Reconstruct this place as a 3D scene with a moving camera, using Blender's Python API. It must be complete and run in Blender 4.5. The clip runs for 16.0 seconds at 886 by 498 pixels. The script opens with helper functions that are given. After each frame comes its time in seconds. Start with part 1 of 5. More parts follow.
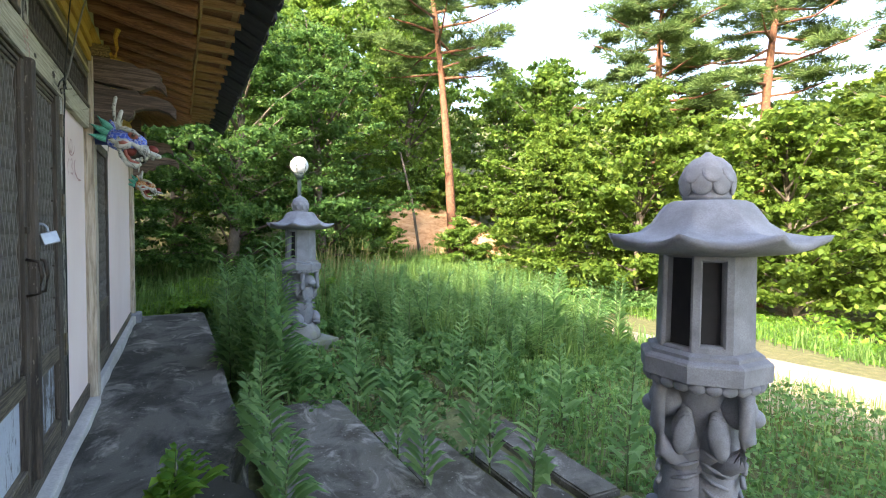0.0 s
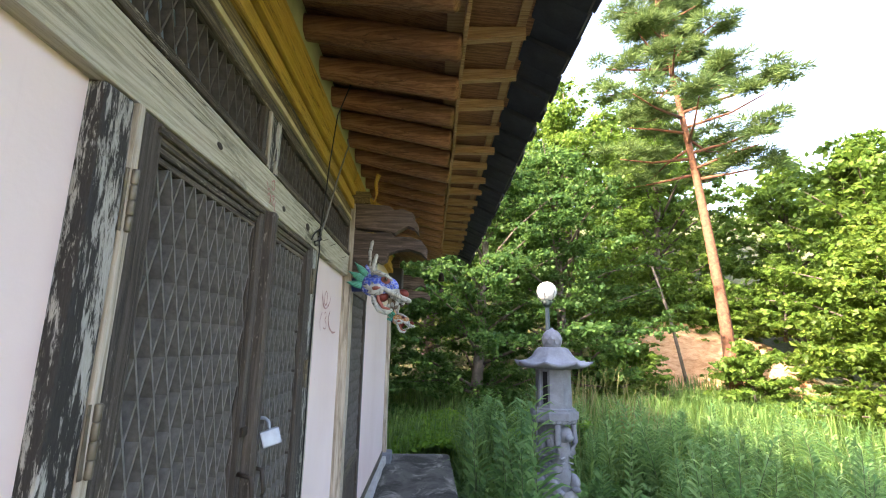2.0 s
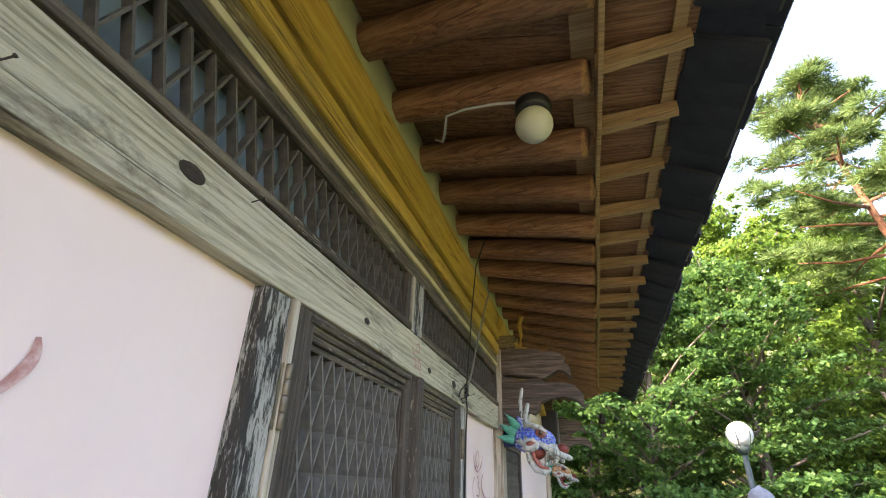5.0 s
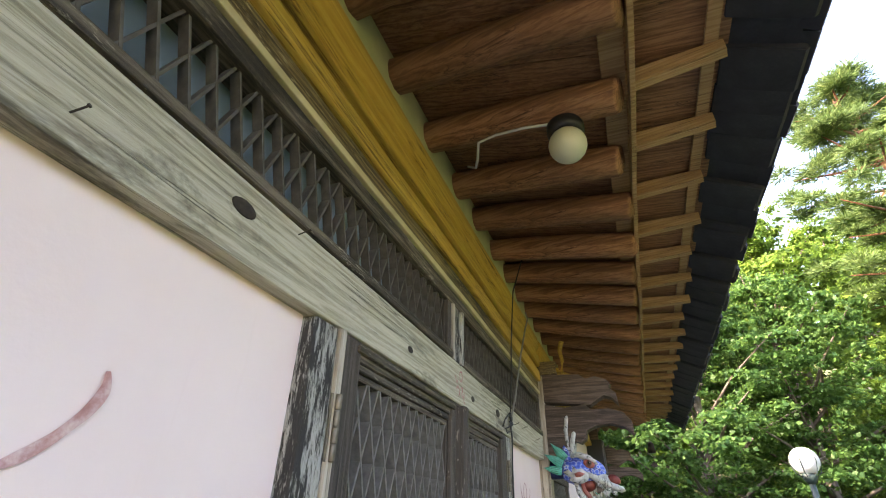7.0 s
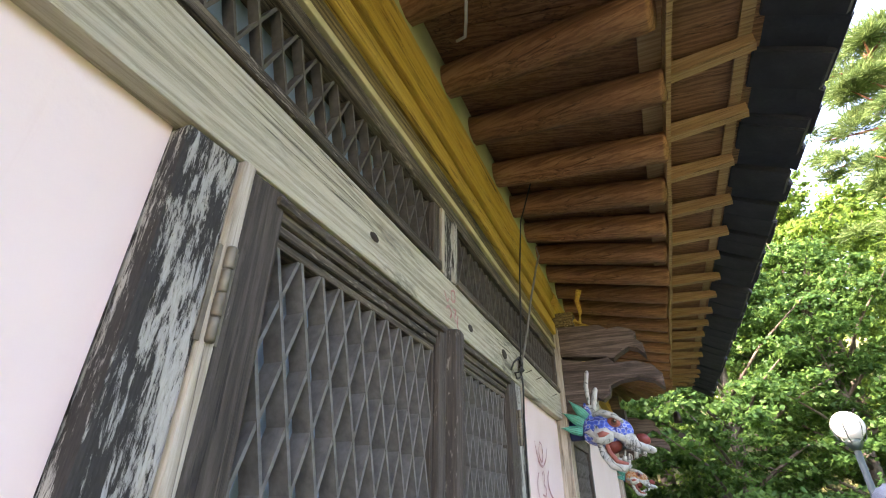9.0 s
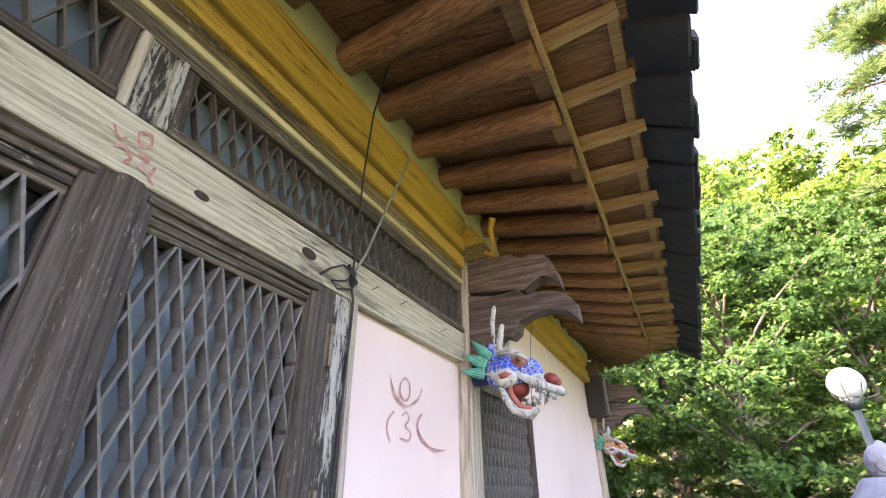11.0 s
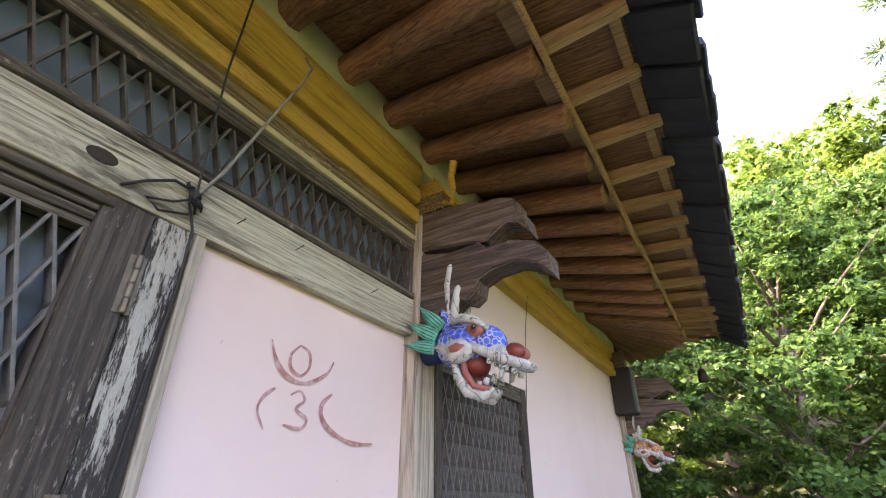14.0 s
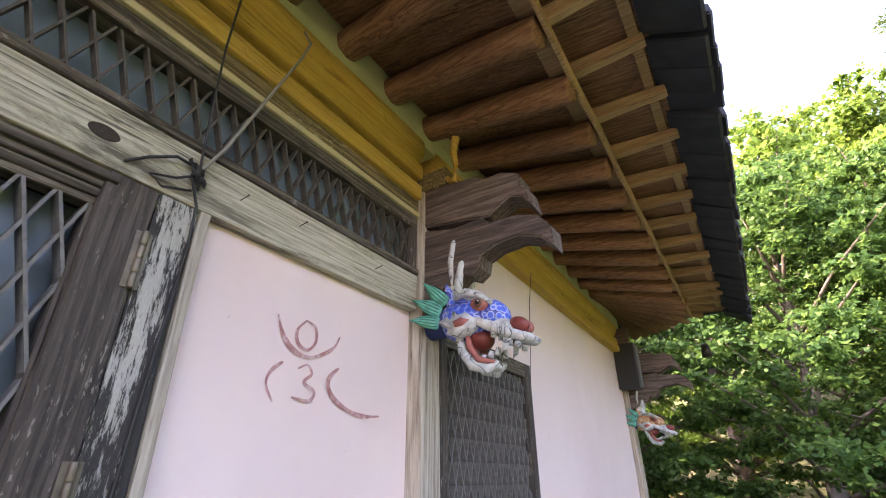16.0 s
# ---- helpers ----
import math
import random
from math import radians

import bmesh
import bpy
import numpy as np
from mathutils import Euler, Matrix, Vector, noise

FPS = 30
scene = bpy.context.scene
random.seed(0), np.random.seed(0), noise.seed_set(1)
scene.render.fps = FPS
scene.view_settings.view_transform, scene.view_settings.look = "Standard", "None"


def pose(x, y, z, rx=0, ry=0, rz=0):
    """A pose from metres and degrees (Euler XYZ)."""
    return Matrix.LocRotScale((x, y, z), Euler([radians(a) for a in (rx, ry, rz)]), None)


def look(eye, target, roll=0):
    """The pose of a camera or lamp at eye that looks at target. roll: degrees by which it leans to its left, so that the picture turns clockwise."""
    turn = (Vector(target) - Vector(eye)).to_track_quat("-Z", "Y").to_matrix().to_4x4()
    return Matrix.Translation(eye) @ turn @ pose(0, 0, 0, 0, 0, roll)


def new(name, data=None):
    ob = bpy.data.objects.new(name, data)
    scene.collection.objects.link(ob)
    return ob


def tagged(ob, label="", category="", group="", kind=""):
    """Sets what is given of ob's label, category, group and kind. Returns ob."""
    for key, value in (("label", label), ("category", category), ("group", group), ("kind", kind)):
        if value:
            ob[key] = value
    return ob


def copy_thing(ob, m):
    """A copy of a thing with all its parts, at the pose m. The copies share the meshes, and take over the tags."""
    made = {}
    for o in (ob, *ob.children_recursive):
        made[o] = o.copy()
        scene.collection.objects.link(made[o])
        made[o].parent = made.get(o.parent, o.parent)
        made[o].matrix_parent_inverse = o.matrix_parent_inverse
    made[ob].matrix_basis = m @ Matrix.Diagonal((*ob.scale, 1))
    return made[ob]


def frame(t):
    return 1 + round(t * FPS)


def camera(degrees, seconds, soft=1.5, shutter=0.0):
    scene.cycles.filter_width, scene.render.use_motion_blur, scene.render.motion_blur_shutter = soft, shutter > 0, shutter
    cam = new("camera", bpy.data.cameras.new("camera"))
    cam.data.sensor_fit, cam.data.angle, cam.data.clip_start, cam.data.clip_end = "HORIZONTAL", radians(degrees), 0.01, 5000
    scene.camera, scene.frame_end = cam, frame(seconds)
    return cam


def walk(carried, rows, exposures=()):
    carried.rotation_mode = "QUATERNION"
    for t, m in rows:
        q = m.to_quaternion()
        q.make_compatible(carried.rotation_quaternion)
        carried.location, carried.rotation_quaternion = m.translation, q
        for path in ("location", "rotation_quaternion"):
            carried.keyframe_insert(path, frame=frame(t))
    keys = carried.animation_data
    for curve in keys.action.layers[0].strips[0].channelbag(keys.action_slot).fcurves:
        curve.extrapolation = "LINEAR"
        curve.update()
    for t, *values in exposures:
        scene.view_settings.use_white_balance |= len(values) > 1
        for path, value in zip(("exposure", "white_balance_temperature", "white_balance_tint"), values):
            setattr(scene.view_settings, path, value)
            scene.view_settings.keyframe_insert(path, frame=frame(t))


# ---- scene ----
cam = camera(86.8, 16.0, soft=1.1)
PATH = [
    (0, (0.577, -0.419, 1.254), (1.557, 1.322, 1.184), 0.5),
    (0.5, (0.562, -0.145, 1.253), (1.189, 1.754, 1.242), 0.3),
    (1, (0.552, 0.137, 1.314), (0.994, 2.085, 1.414), 0.4),
    (1.5, (0.586, 0.397, 1.394), (0.837, 2.365, 1.643), 0.6),
    (2, (0.602, 0.545, 1.518), (0.646, 2.504, 1.919), 1.0),
    (2.5, (0.585, 0.588, 1.584), (0.437, 2.512, 2.109), 1.3),
    (3, (0.571, 0.604, 1.603), (0.293, 2.481, 2.234), 1.3),
    (3.5, (0.577, 0.596, 1.614), (0.213, 2.426, 2.334), 1.5),
    (4, (0.585, 0.612, 1.617), (0.166, 2.4, 2.408), 1.5),
    (4.5, (0.589, 0.617, 1.621), (0.114, 2.362, 2.473), 1.6),
    (5, (0.586, 0.607, 1.624), (0.061, 2.309, 2.535), 1.8),
    (5.2, (0.579, 0.601, 1.627), (0.037, 2.286, 2.559), 1.8),
    (7.3, (0.549, 0.607, 1.611), (-0.082, 2.21, 2.627), 1.2),
    (7.5, (0.535, 0.627, 1.604), (-0.094, 2.235, 2.612), 1.2),
    (8, (0.485, 0.702, 1.581), (-0.161, 2.32, 2.562), 1.4),
    (8.2, (0.467, 0.736, 1.568), (-0.19, 2.354, 2.544), 1.3),
    (10.3, (0.683, 1.59, 1.535), (-0.054, 3.192, 2.48), -0.8),
    (10.5, (0.763, 1.631, 1.449), (0.011, 3.23, 2.386), -0.6),
    (11, (0.884, 1.735, 1.426), (0.108, 3.325, 2.359), -0.4),
    (11.5, (0.914, 1.919, 1.424), (0.103, 3.486, 2.367), -0.4),
    (12, (0.931, 2.066, 1.435), (0.084, 3.606, 2.389), -0.3),
    (12.5, (0.997, 2.243, 1.443), (0.128, 3.771, 2.397), -0.0),
    (13, (0.987, 2.342, 1.438), (0.098, 3.856, 2.395), 0.0),
    (13.5, (0.983, 2.35, 1.433), (0.076, 3.855, 2.389), 0.1),
    (14, (0.985, 2.355, 1.428), (0.065, 3.852, 2.384), 0.1),
    (14.5, (0.983, 2.356, 1.43), (0.051, 3.85, 2.379), -0.0),
    (15, (0.982, 2.357, 1.427), (0.04, 3.854, 2.361), -0.2),
    (15.5, (0.979, 2.361, 1.418), (0.029, 3.866, 2.33), -0.3),
    (16, (0.984, 2.36, 1.41), (0.03, 3.88, 2.294), -0.4),
]
walk(cam, [(t, look(eye, target, roll)) for t, eye, target, roll in PATH], exposures=[(0, 3.07, 7300, 16), (0.5, 3.27, 7300, 22), (1.5, 3.37, 7400, 23), (3.5, 3.48, 7400, 26), (8, 3.50, 7400, 26), (10.3, 4.18, 7350, 36), (13.5, 3.72, 7450, 39), (16, 3.68, 7400, 40)])

# ---- light and exposure ----
SUN_DIR = Vector((-0.72, -0.42, 0.48)).normalized()   # towards the sun
world = bpy.data.worlds.new("sky")
scene.world = world
world.use_nodes = True
sky = world.node_tree.nodes.new("ShaderNodeTexSky")
sky.sky_type = "NISHITA"
sky.sun_disc = False
sky.sun_elevation = math.asin(SUN_DIR.z)
sky.sun_rotation = math.atan2(SUN_DIR.x, SUN_DIR.y)
sky.air_density, sky.dust_density, sky.ozone_density = 1.0, 2.1, 1.0
bg = world.node_tree.nodes["Background"]
bg.inputs["Strength"].default_value = 0.15
world.node_tree.links.new(sky.outputs[0], bg.inputs["Color"])
sun = new("sun", bpy.data.lights.new("sun", "SUN"))
sun.data.energy, sun.data.angle, sun.data.color = 2.4, radians(0.6), (1.0, 0.93, 0.80)
sun.matrix_world = look(SUN_DIR * 50, (0, 0, 0))


# ---- material kit ----
class Mat:
    """A node material under construction."""

    def __init__(self, name, rough=0.8, metal=0.0):
        self.m = bpy.data.materials.new(name)
        self.m.use_nodes = True
        self.t = self.m.node_tree
        self.b = self.t.nodes["Principled BSDF"]
        self.b.inputs["Roughness"].default_value = rough
        self.b.inputs["Metallic"].default_value = metal
        self.pos = self.t.nodes.new("ShaderNodeTexCoord").outputs["Object"]

    def link(self, a, b):
        self.t.links.new(a, b)

    def noise(self, scale, stretch=(1, 1, 1), detail=5.0, rough=0.6, warp=0.0):
        mp = self.t.nodes.new("ShaderNodeMapping")
        mp.inputs["Scale"].default_value = stretch
        self.link(self.pos, mp.inputs["Vector"])
        n = self.t.nodes.new("ShaderNodeTexNoise")
        n.inputs["Scale"].default_value = scale
        n.inputs["Detail"].default_value = detail
        n.inputs["Roughness"].default_value = rough
        n.inputs["Distortion"].default_value = warp
        self.link(mp.outputs[0], n.inputs["Vector"])
        return n.outputs["Fac"]

    def ramp(self, fac, stops):
        r = self.t.nodes.new("ShaderNodeValToRGB")
        e = r.color_ramp.elements
        while len(e) < len(stops):
            e.new(0.5)
        for k, (p, c) in enumerate(stops):
            e[k].position = p
            e[k].color = (*c, 1) if len(c) == 3 else c
        self.link(fac, r.inputs[0])
        return r.outputs[0]

    def mix(self, fac, a, b, how="MIX"):
        x = self.t.nodes.new("ShaderNodeMix")
        x.data_type, x.blend_type = "RGBA", how
        for s, v in ((x.inputs[0], fac), (x.inputs[6], a), (x.inputs[7], b)):
            if isinstance(v, (int, float)):
                s.default_value = v
            elif isinstance(v, tuple):
                s.default_value = (*v, 1)
            else:
                self.link(v, s)
        return x.outputs[2]

    def random(self):
        return self.t.nodes.new("ShaderNodeObjectInfo").outputs["Random"]

    def island(self):
        return self.t.nodes.new("ShaderNodeNewGeometry").outputs["Random Per Island"]

    def color(self, c):
        if isinstance(c, tuple):
            self.b.inputs["Base Color"].default_value = (*c, 1)
        else:
            self.link(c, self.b.inputs["Base Color"])
        return self

    def bump(self, h, strength=0.3, dist=0.01):
        n = self.t.nodes.new("ShaderNodeBump")
        n.inputs["Strength"].default_value = strength
        n.inputs["Distance"].default_value = dist
        self.link(h, n.inputs["Height"])
        self.link(n.outputs[0], self.b.inputs["Normal"])
        return self

    def rough(self, fac, a, b):
        r = self.ramp(fac, [(0.3, (a, a, a)), (0.7, (b, b, b))])
        self.link(r, self.b.inputs["Roughness"])
        return self


def wood(name, dark, mid, light, axis, stain=(0.05, 0.045, 0.04), stained=0.4, strength=0.5, vary=0.0, soft=0.0, flecks=None):
    """Timber with its grain along one axis: growth lines, fine fibres, cracks and weather stains."""
    n = "xyz".index(axis)

    def along(across, lengthwise):
        s = [across] * 3
        s[n] = lengthwise
        return tuple(s)

    m = Mat(name, 0.75)
    mp = m.t.nodes.new("ShaderNodeMapping")
    mp.inputs["Scale"].default_value = along(1.0, 0.055)
    m.link(m.pos, mp.inputs["Vector"])
    wave = m.t.nodes.new("ShaderNodeTexWave")
    wave.bands_direction = "Y" if axis in "xz" else "Z"
    for key, value in (("Scale", 17.0), ("Distortion", 11.0), ("Detail", 4.0), ("Detail Scale", 2.2), ("Detail Roughness", 0.6)):
        wave.inputs[key].default_value = value
    m.link(mp.outputs[0], wave.inputs["Vector"])
    fibre = m.noise(2.0, along(95.0, 6.0), 8, 0.8, 0.4)
    broad = m.noise(1.0, along(34.0, 1.6), 6, 0.7, 0.5)
    grain = m.mix(0.45, m.mix(0.74, wave.outputs["Fac"], broad), fibre)
    c = m.ramp(grain, [(0.37 - soft, dark), (0.49, mid), (0.62 + soft, light)])
    big = m.noise(1.0, along(8.0, 1.5), 7, 0.75, 0.6)
    lo = 0.72 - 0.35 * stained
    k = m.ramp(big, [(lo, (0, 0, 0)), (lo + 0.10, (0.85, 0.85, 0.85))])
    c = m.mix(k, c, stain)
    if flecks:
        fl = m.noise(1.0, along(120.0, 26.0), 5, 0.7, 0.3)
        fl = m.mix(0.3, fl, m.noise(1.0, along(9.0, 2.5), 3))
        c = m.mix(m.ramp(fl, [(0.585, (0, 0, 0)), (0.625, (0.75, 0.75, 0.75))]), c, flecks)
    crack = m.noise(1.0, along(38.0, 0.8), 4, 0.55, 0.6)
    cr = m.ramp(crack, [(0.485, (0, 0, 0)), (0.497, (0.9, 0.9, 0.9)), (0.503, (0.9, 0.9, 0.9)), (0.515, (0, 0, 0))])
    gate = m.ramp(m.noise(1.3, along(3.0, 1.0), 3), [(0.46, (0, 0, 0)), (0.54, (1, 1, 1))])
    cr = m.mix(1.0, cr, gate, "MULTIPLY")
    c = m.mix(cr, c, tuple(v * 0.35 for v in dark))
    if vary:
        c = m.mix(m.ramp(m.random(), [(0, (0, 0, 0)), (1, (vary, vary, vary))]), c, tuple(v * 0.6 for v in dark))
    m.color(c)
    m.bump(m.mix(cr, grain, (0.0, 0.0, 0.0)), strength, 0.006)
    return m.m


def flaking(name, paint, bare, axis="z", amount=0.5):
    """Old pale paint that flakes off dark timber along the grain."""
    s = [48.0, 48.0, 48.0]
    s["xyz".index(axis)] = 8.0
    m = Mat(name, 0.8)
    n = m.noise(1.6, tuple(s), 9, 0.78, 0.2)
    big = m.noise(0.9, (6, 6, 1.2) if axis == "z" else (6, 1.2, 6), 3)
    both = m.mix(0.5, n, big)
    k = m.ramp(both, [(amount - 0.014, (0, 0, 0)), (amount + 0.014, (1, 1, 1))])
    fine = m.noise(9, tuple(s), 4)
    pc = m.ramp(fine, [(0.3, tuple(v * 0.72 for v in paint)), (0.7, paint)])
    bc = m.ramp(fine, [(0.3, bare), (0.7, tuple(v * 2.2 for v in bare))])
    m.color(m.mix(k, bc, pc))
    m.bump(k, 0.5, 0.004)
    return m.m


def plaster(name, base, stain):
    m = Mat(name, 0.9)
    big = m.noise(1.1, (1, 1, 0.7), 6, 0.6)
    fine = m.noise(60, (1, 1, 1), 4)
    c = m.mix(m.ramp(big, [(0.42, (0, 0, 0)), (0.75, (0.5, 0.5, 0.5))]), base, stain)
    streak = m.noise(2.0, (9, 9, 0.5), 5, 0.7)
    c = m.mix(m.ramp(streak, [(0.62, (0, 0, 0)), (0.8, (0.35, 0.35, 0.35))]), c, stain)
    speck = m.noise(38, (1, 1, 1), 2, 0.4)
    c = m.mix(m.ramp(speck, [(0.775, (0, 0, 0)), (0.80, (0.6, 0.6, 0.6))]), c, (0.30, 0.25, 0.22))
    m.color(c)
    m.bump(m.mix(0.35, m.noise(7, (1, 1, 1), 4), fine), 0.12, 0.01)
    return m.m


def stone(name, base, dark, scale=3.0, fine=120.0, strength=0.35, moss=None):
    m = Mat(name, 0.85)
    big = m.noise(scale, (1, 1, 1), 7, 0.65, 0.3)
    sp = m.noise(fine, (1, 1, 1), 2)
    c = m.ramp(big, [(0.32, dark), (0.62, base)])
    c = m.mix(m.ramp(sp, [(0.35, (0.45, 0.45, 0.45)), (0.6, (0, 0, 0))]), c, tuple(v * 0.55 for v in base))
    if moss:
        g = m.noise(scale * 0.6, (1, 1, 1), 6, 0.7)
        c = m.mix(m.ramp(g, [(0.52, (0, 0, 0)), (0.66, (0.8, 0.8, 0.8))]), c, moss)
    m.color(c)
    m.bump(m.mix(0.4, big, sp), strength, 0.01)
    return m.m


def concrete(name, pale, base, dark, scale=2.0):
    """Old concrete: black algae with ragged edges, pale worn patches, grit."""
    m = Mat(name, 0.9)
    big = m.noise(scale, (1, 0.8, 1), 9, 0.68, 0.5)
    patch = m.noise(scale * 1.7, (1, 0.6, 1), 8, 0.7, 0.8)
    grit = m.noise(140, (1, 1, 1), 3)
    c = m.ramp(grit, [(0.3, tuple(v * 0.7 for v in base)), (0.65, base)])
    c = m.mix(m.ramp(big, [(0.44, (0, 0, 0)), (0.57, (0.94, 0.94, 0.94))]), c, dark)
    c = m.mix(m.ramp(patch, [(0.54, (0, 0, 0)), (0.67, (0.85, 0.85, 0.85))]), c, pale)
    speck = m.noise(46, (1, 1, 1), 2, 0.4)
    c = m.mix(m.ramp(speck, [(0.70, (0, 0, 0)), (0.73, (0.6, 0.6, 0.6))]), c, pale)
    m.color(c)
    m.bump(m.mix(0.5, patch, grit), 0.45, 0.012)
    return m.m


def leafy(name, a, b, c, light=0.35):
    """Leaves: colour by leaf, some light shining through."""
    m = Mat(name, 0.55)
    col = m.ramp(m.island(), [(0.0, a), (0.55, b), (1.0, c)])
    big = m.noise(0.55, (1, 1, 1), 3)
    col = m.mix(m.ramp(big, [(0.35, (0.45, 0.45, 0.45)), (0.65, (0, 0, 0))]), col, tuple(v * 0.6 for v in a))
    m.color(col)
    m.b.inputs["Specular IOR Level"].default_value = 0.25
    tr = m.t.nodes.new("ShaderNodeBsdfTranslucent")
    m.link(m.mix(0.45, col, tuple(min(1.0, v * 2.0) for v in c)), tr.inputs["Color"])
    ms = m.t.nodes.new("ShaderNodeMixShader")
    ms.inputs[0].default_value = light
    m.link(m.b.outputs[0], ms.inputs[1])
    m.link(tr.outputs[0], ms.inputs[2])
    m.link(ms.outputs[0], m.t.nodes["Material Output"].inputs["Surface"])
    return m.m


def plain(name, col, rough=0.6, metal=0.0, vary=0.25, scale=25.0):
    m = Mat(name, rough, metal)
    n = m.noise(scale, (1, 1, 1), 5)
    m.color(m.ramp(n, [(0.3, tuple(v * (1 - vary) for v in col)), (0.7, col)]))
    m.bump(n, 0.08, 0.004)
    return m.m


M_PINK = plaster("pink_plaster", (0.82, 0.67, 0.625), (0.66, 0.48, 0.43))
M_LINTEL = wood("bleached_timber", (0.22, 0.195, 0.135), (0.46, 0.42, 0.31), (0.62, 0.58, 0.46), "y", (0.085, 0.075, 0.052), 0.50, 0.9, soft=0.04)
M_FRAME = wood("dark_frame_timber", (0.030, 0.023, 0.016), (0.085, 0.067, 0.047), (0.19, 0.158, 0.115), "y", (0.016, 0.013, 0.010), 0.5, 0.7, flecks=(0.34, 0.30, 0.235))
M_FRAMEV = wood("dark_upright_timber", (0.022, 0.017, 0.013), (0.060, 0.047, 0.037), (0.125, 0.102, 0.083), "z", (0.013, 0.011, 0.010), 0.5, 0.7, soft=0.05, flecks=(0.30, 0.265, 0.22))
M_POSTW = wood("pale_post_timber", (0.25, 0.20, 0.15), (0.40, 0.345, 0.27), (0.53, 0.47, 0.385), "z", (0.14, 0.12, 0.09), 0.25)
M_FLAKE = flaking("flaking_white_post", (0.50, 0.48, 0.42), (0.022, 0.02, 0.018), "z", 0.512)
M_FLAKE2 = flaking("flaking_dark_post", (0.46, 0.44, 0.39), (0.018, 0.016, 0.014), "z", 0.508)
M_YELLOW = wood("yellow_stained_timber", (0.34, 0.19, 0.025), (0.52, 0.325, 0.055), (0.64, 0.44, 0.095), "y", (0.13, 0.07, 0.016), 0.40, 0.7, soft=0.13)
M_YELDARK = wood("brown_timber_and_gap_shade", (0.05, 0.036, 0.016), (0.14, 0.098, 0.040), (0.28, 0.21, 0.09), "y", (0.025, 0.019, 0.012), 0.5, 0.6, flecks=(0.42, 0.36, 0.22))
M_CREAM = plain("cream_edge_paint", (0.62, 0.53, 0.30), 0.8, 0, 0.35, 8)
M_RAFTER = wood("brown_rafter_timber", (0.17, 0.075, 0.033), (0.30, 0.145, 0.064), (0.43, 0.23, 0.115), "x", (0.055, 0.026, 0.014), 0.40, 0.7, 0.45)
M_FLY = wood("flying_rafter_timber", (0.32, 0.19, 0.08), (0.45, 0.285, 0.128), (0.56, 0.39, 0.19), "x", (0.11, 0.06, 0.03), 0.25, 0.5, 0.45)
M_SOFFIT = wood("soffit_board", (0.15, 0.070, 0.030), (0.26, 0.128, 0.056), (0.37, 0.20, 0.095), "x", (0.05, 0.025, 0.014), 0.34, 0.5)
M_ARM = wood("carved_arm_timber", (0.045, 0.030, 0.023), (0.105, 0.073, 0.058), (0.20, 0.145, 0.118), "x", (0.025, 0.018, 0.014), 0.4)
M_LIME = plain("pale_green_plaster", (0.50, 0.52, 0.27), 0.9, 0, 0.25, 6)
M_TILE = stone("black_roof_tile", (0.048, 0.052, 0.060), (0.020, 0.022, 0.026), 5, 90, 0.3)
M_SLAT = plain("grey_lattice_slat", (0.185, 0.176, 0.160), 0.6, 0, 0.5, 45)
M_SLATD = plain("brown_lattice_slat", (0.105, 0.094, 0.080), 0.7, 0, 0.5, 45)
M_WIREG = plain("grey_wire", (0.25, 0.24, 0.22), 0.6)
# pane glass: the sky's bluish reflection is put into the base colour
mw = Mat("glass_with_sky_tint", 0.25)
mw.color(mw.ramp(mw.noise(2.5, (1, 1, 1), 5), [(0.3, (0.15, 0.20, 0.245)), (0.7, (0.21, 0.27, 0.315))]))
M_GLASS = mw.m
# near-black for the shade inside openings; also the dragons' black paint
M_DARK = plain("interior_shade_and_black_paint", (0.02, 0.02, 0.022), 0.9)
M_CONC = concrete("old_concrete", (0.36, 0.335, 0.30), (0.125, 0.118, 0.102), (0.026, 0.025, 0.020))
M_SILL = stone("pale_sill_mortar", (0.60, 0.58, 0.55), (0.40, 0.38, 0.36), 4, 90, 0.3)
M_GRANITE = stone("grey_granite", (0.235, 0.25, 0.275), (0.125, 0.132, 0.145), 5.5, 160, 0.35)
M_GRANITED = stone("weathered_granite", (0.28, 0.28, 0.26), (0.11, 0.11, 0.10), 3.0, 140, 0.4, (0.16, 0.18, 0.08))
M_SLAB = concrete("stone_slab", (0.40, 0.37, 0.33), (0.185, 0.17, 0.145), (0.06, 0.052, 0.040), 2.6)
M_BLACK = plain("black_plastic", (0.02, 0.021, 0.023), 0.45)
M_STEEL = plain("brushed_steel", (0.34, 0.39, 0.46), 0.36, 0.4, 0.25)
M_BRASS = plain("worn_hinge_metal", (0.26, 0.22, 0.165), 0.55, 0.6, 0.5)
M_IRON = plain("rusty_iron", (0.07, 0.055, 0.045), 0.6, 0.6, 0.4)
M_GLOBE = plain("milky_globe", (0.62, 0.62, 0.61), 0.25, 0, 0.06, 3)
M_GLOBEY = plain("yellowed_globe", (0.60, 0.60, 0.44), 0.4, 0, 0.1, 12)
M_POLE = plain("dark_green_pole", (0.03, 0.05, 0.045), 0.5)
M_WIRE = plain("black_wire", (0.02, 0.02, 0.02), 0.6)
M_WIREW = plain("white_wire", (0.60, 0.60, 0.58), 0.5)
M_INK = plain("faded_brown_paint", (0.36, 0.19, 0.125), 0.85, 0, 0.45, 70)
M_RED = plain("red_brown_paint", (0.36, 0.11, 0.09), 0.85, 0, 0.35, 60)


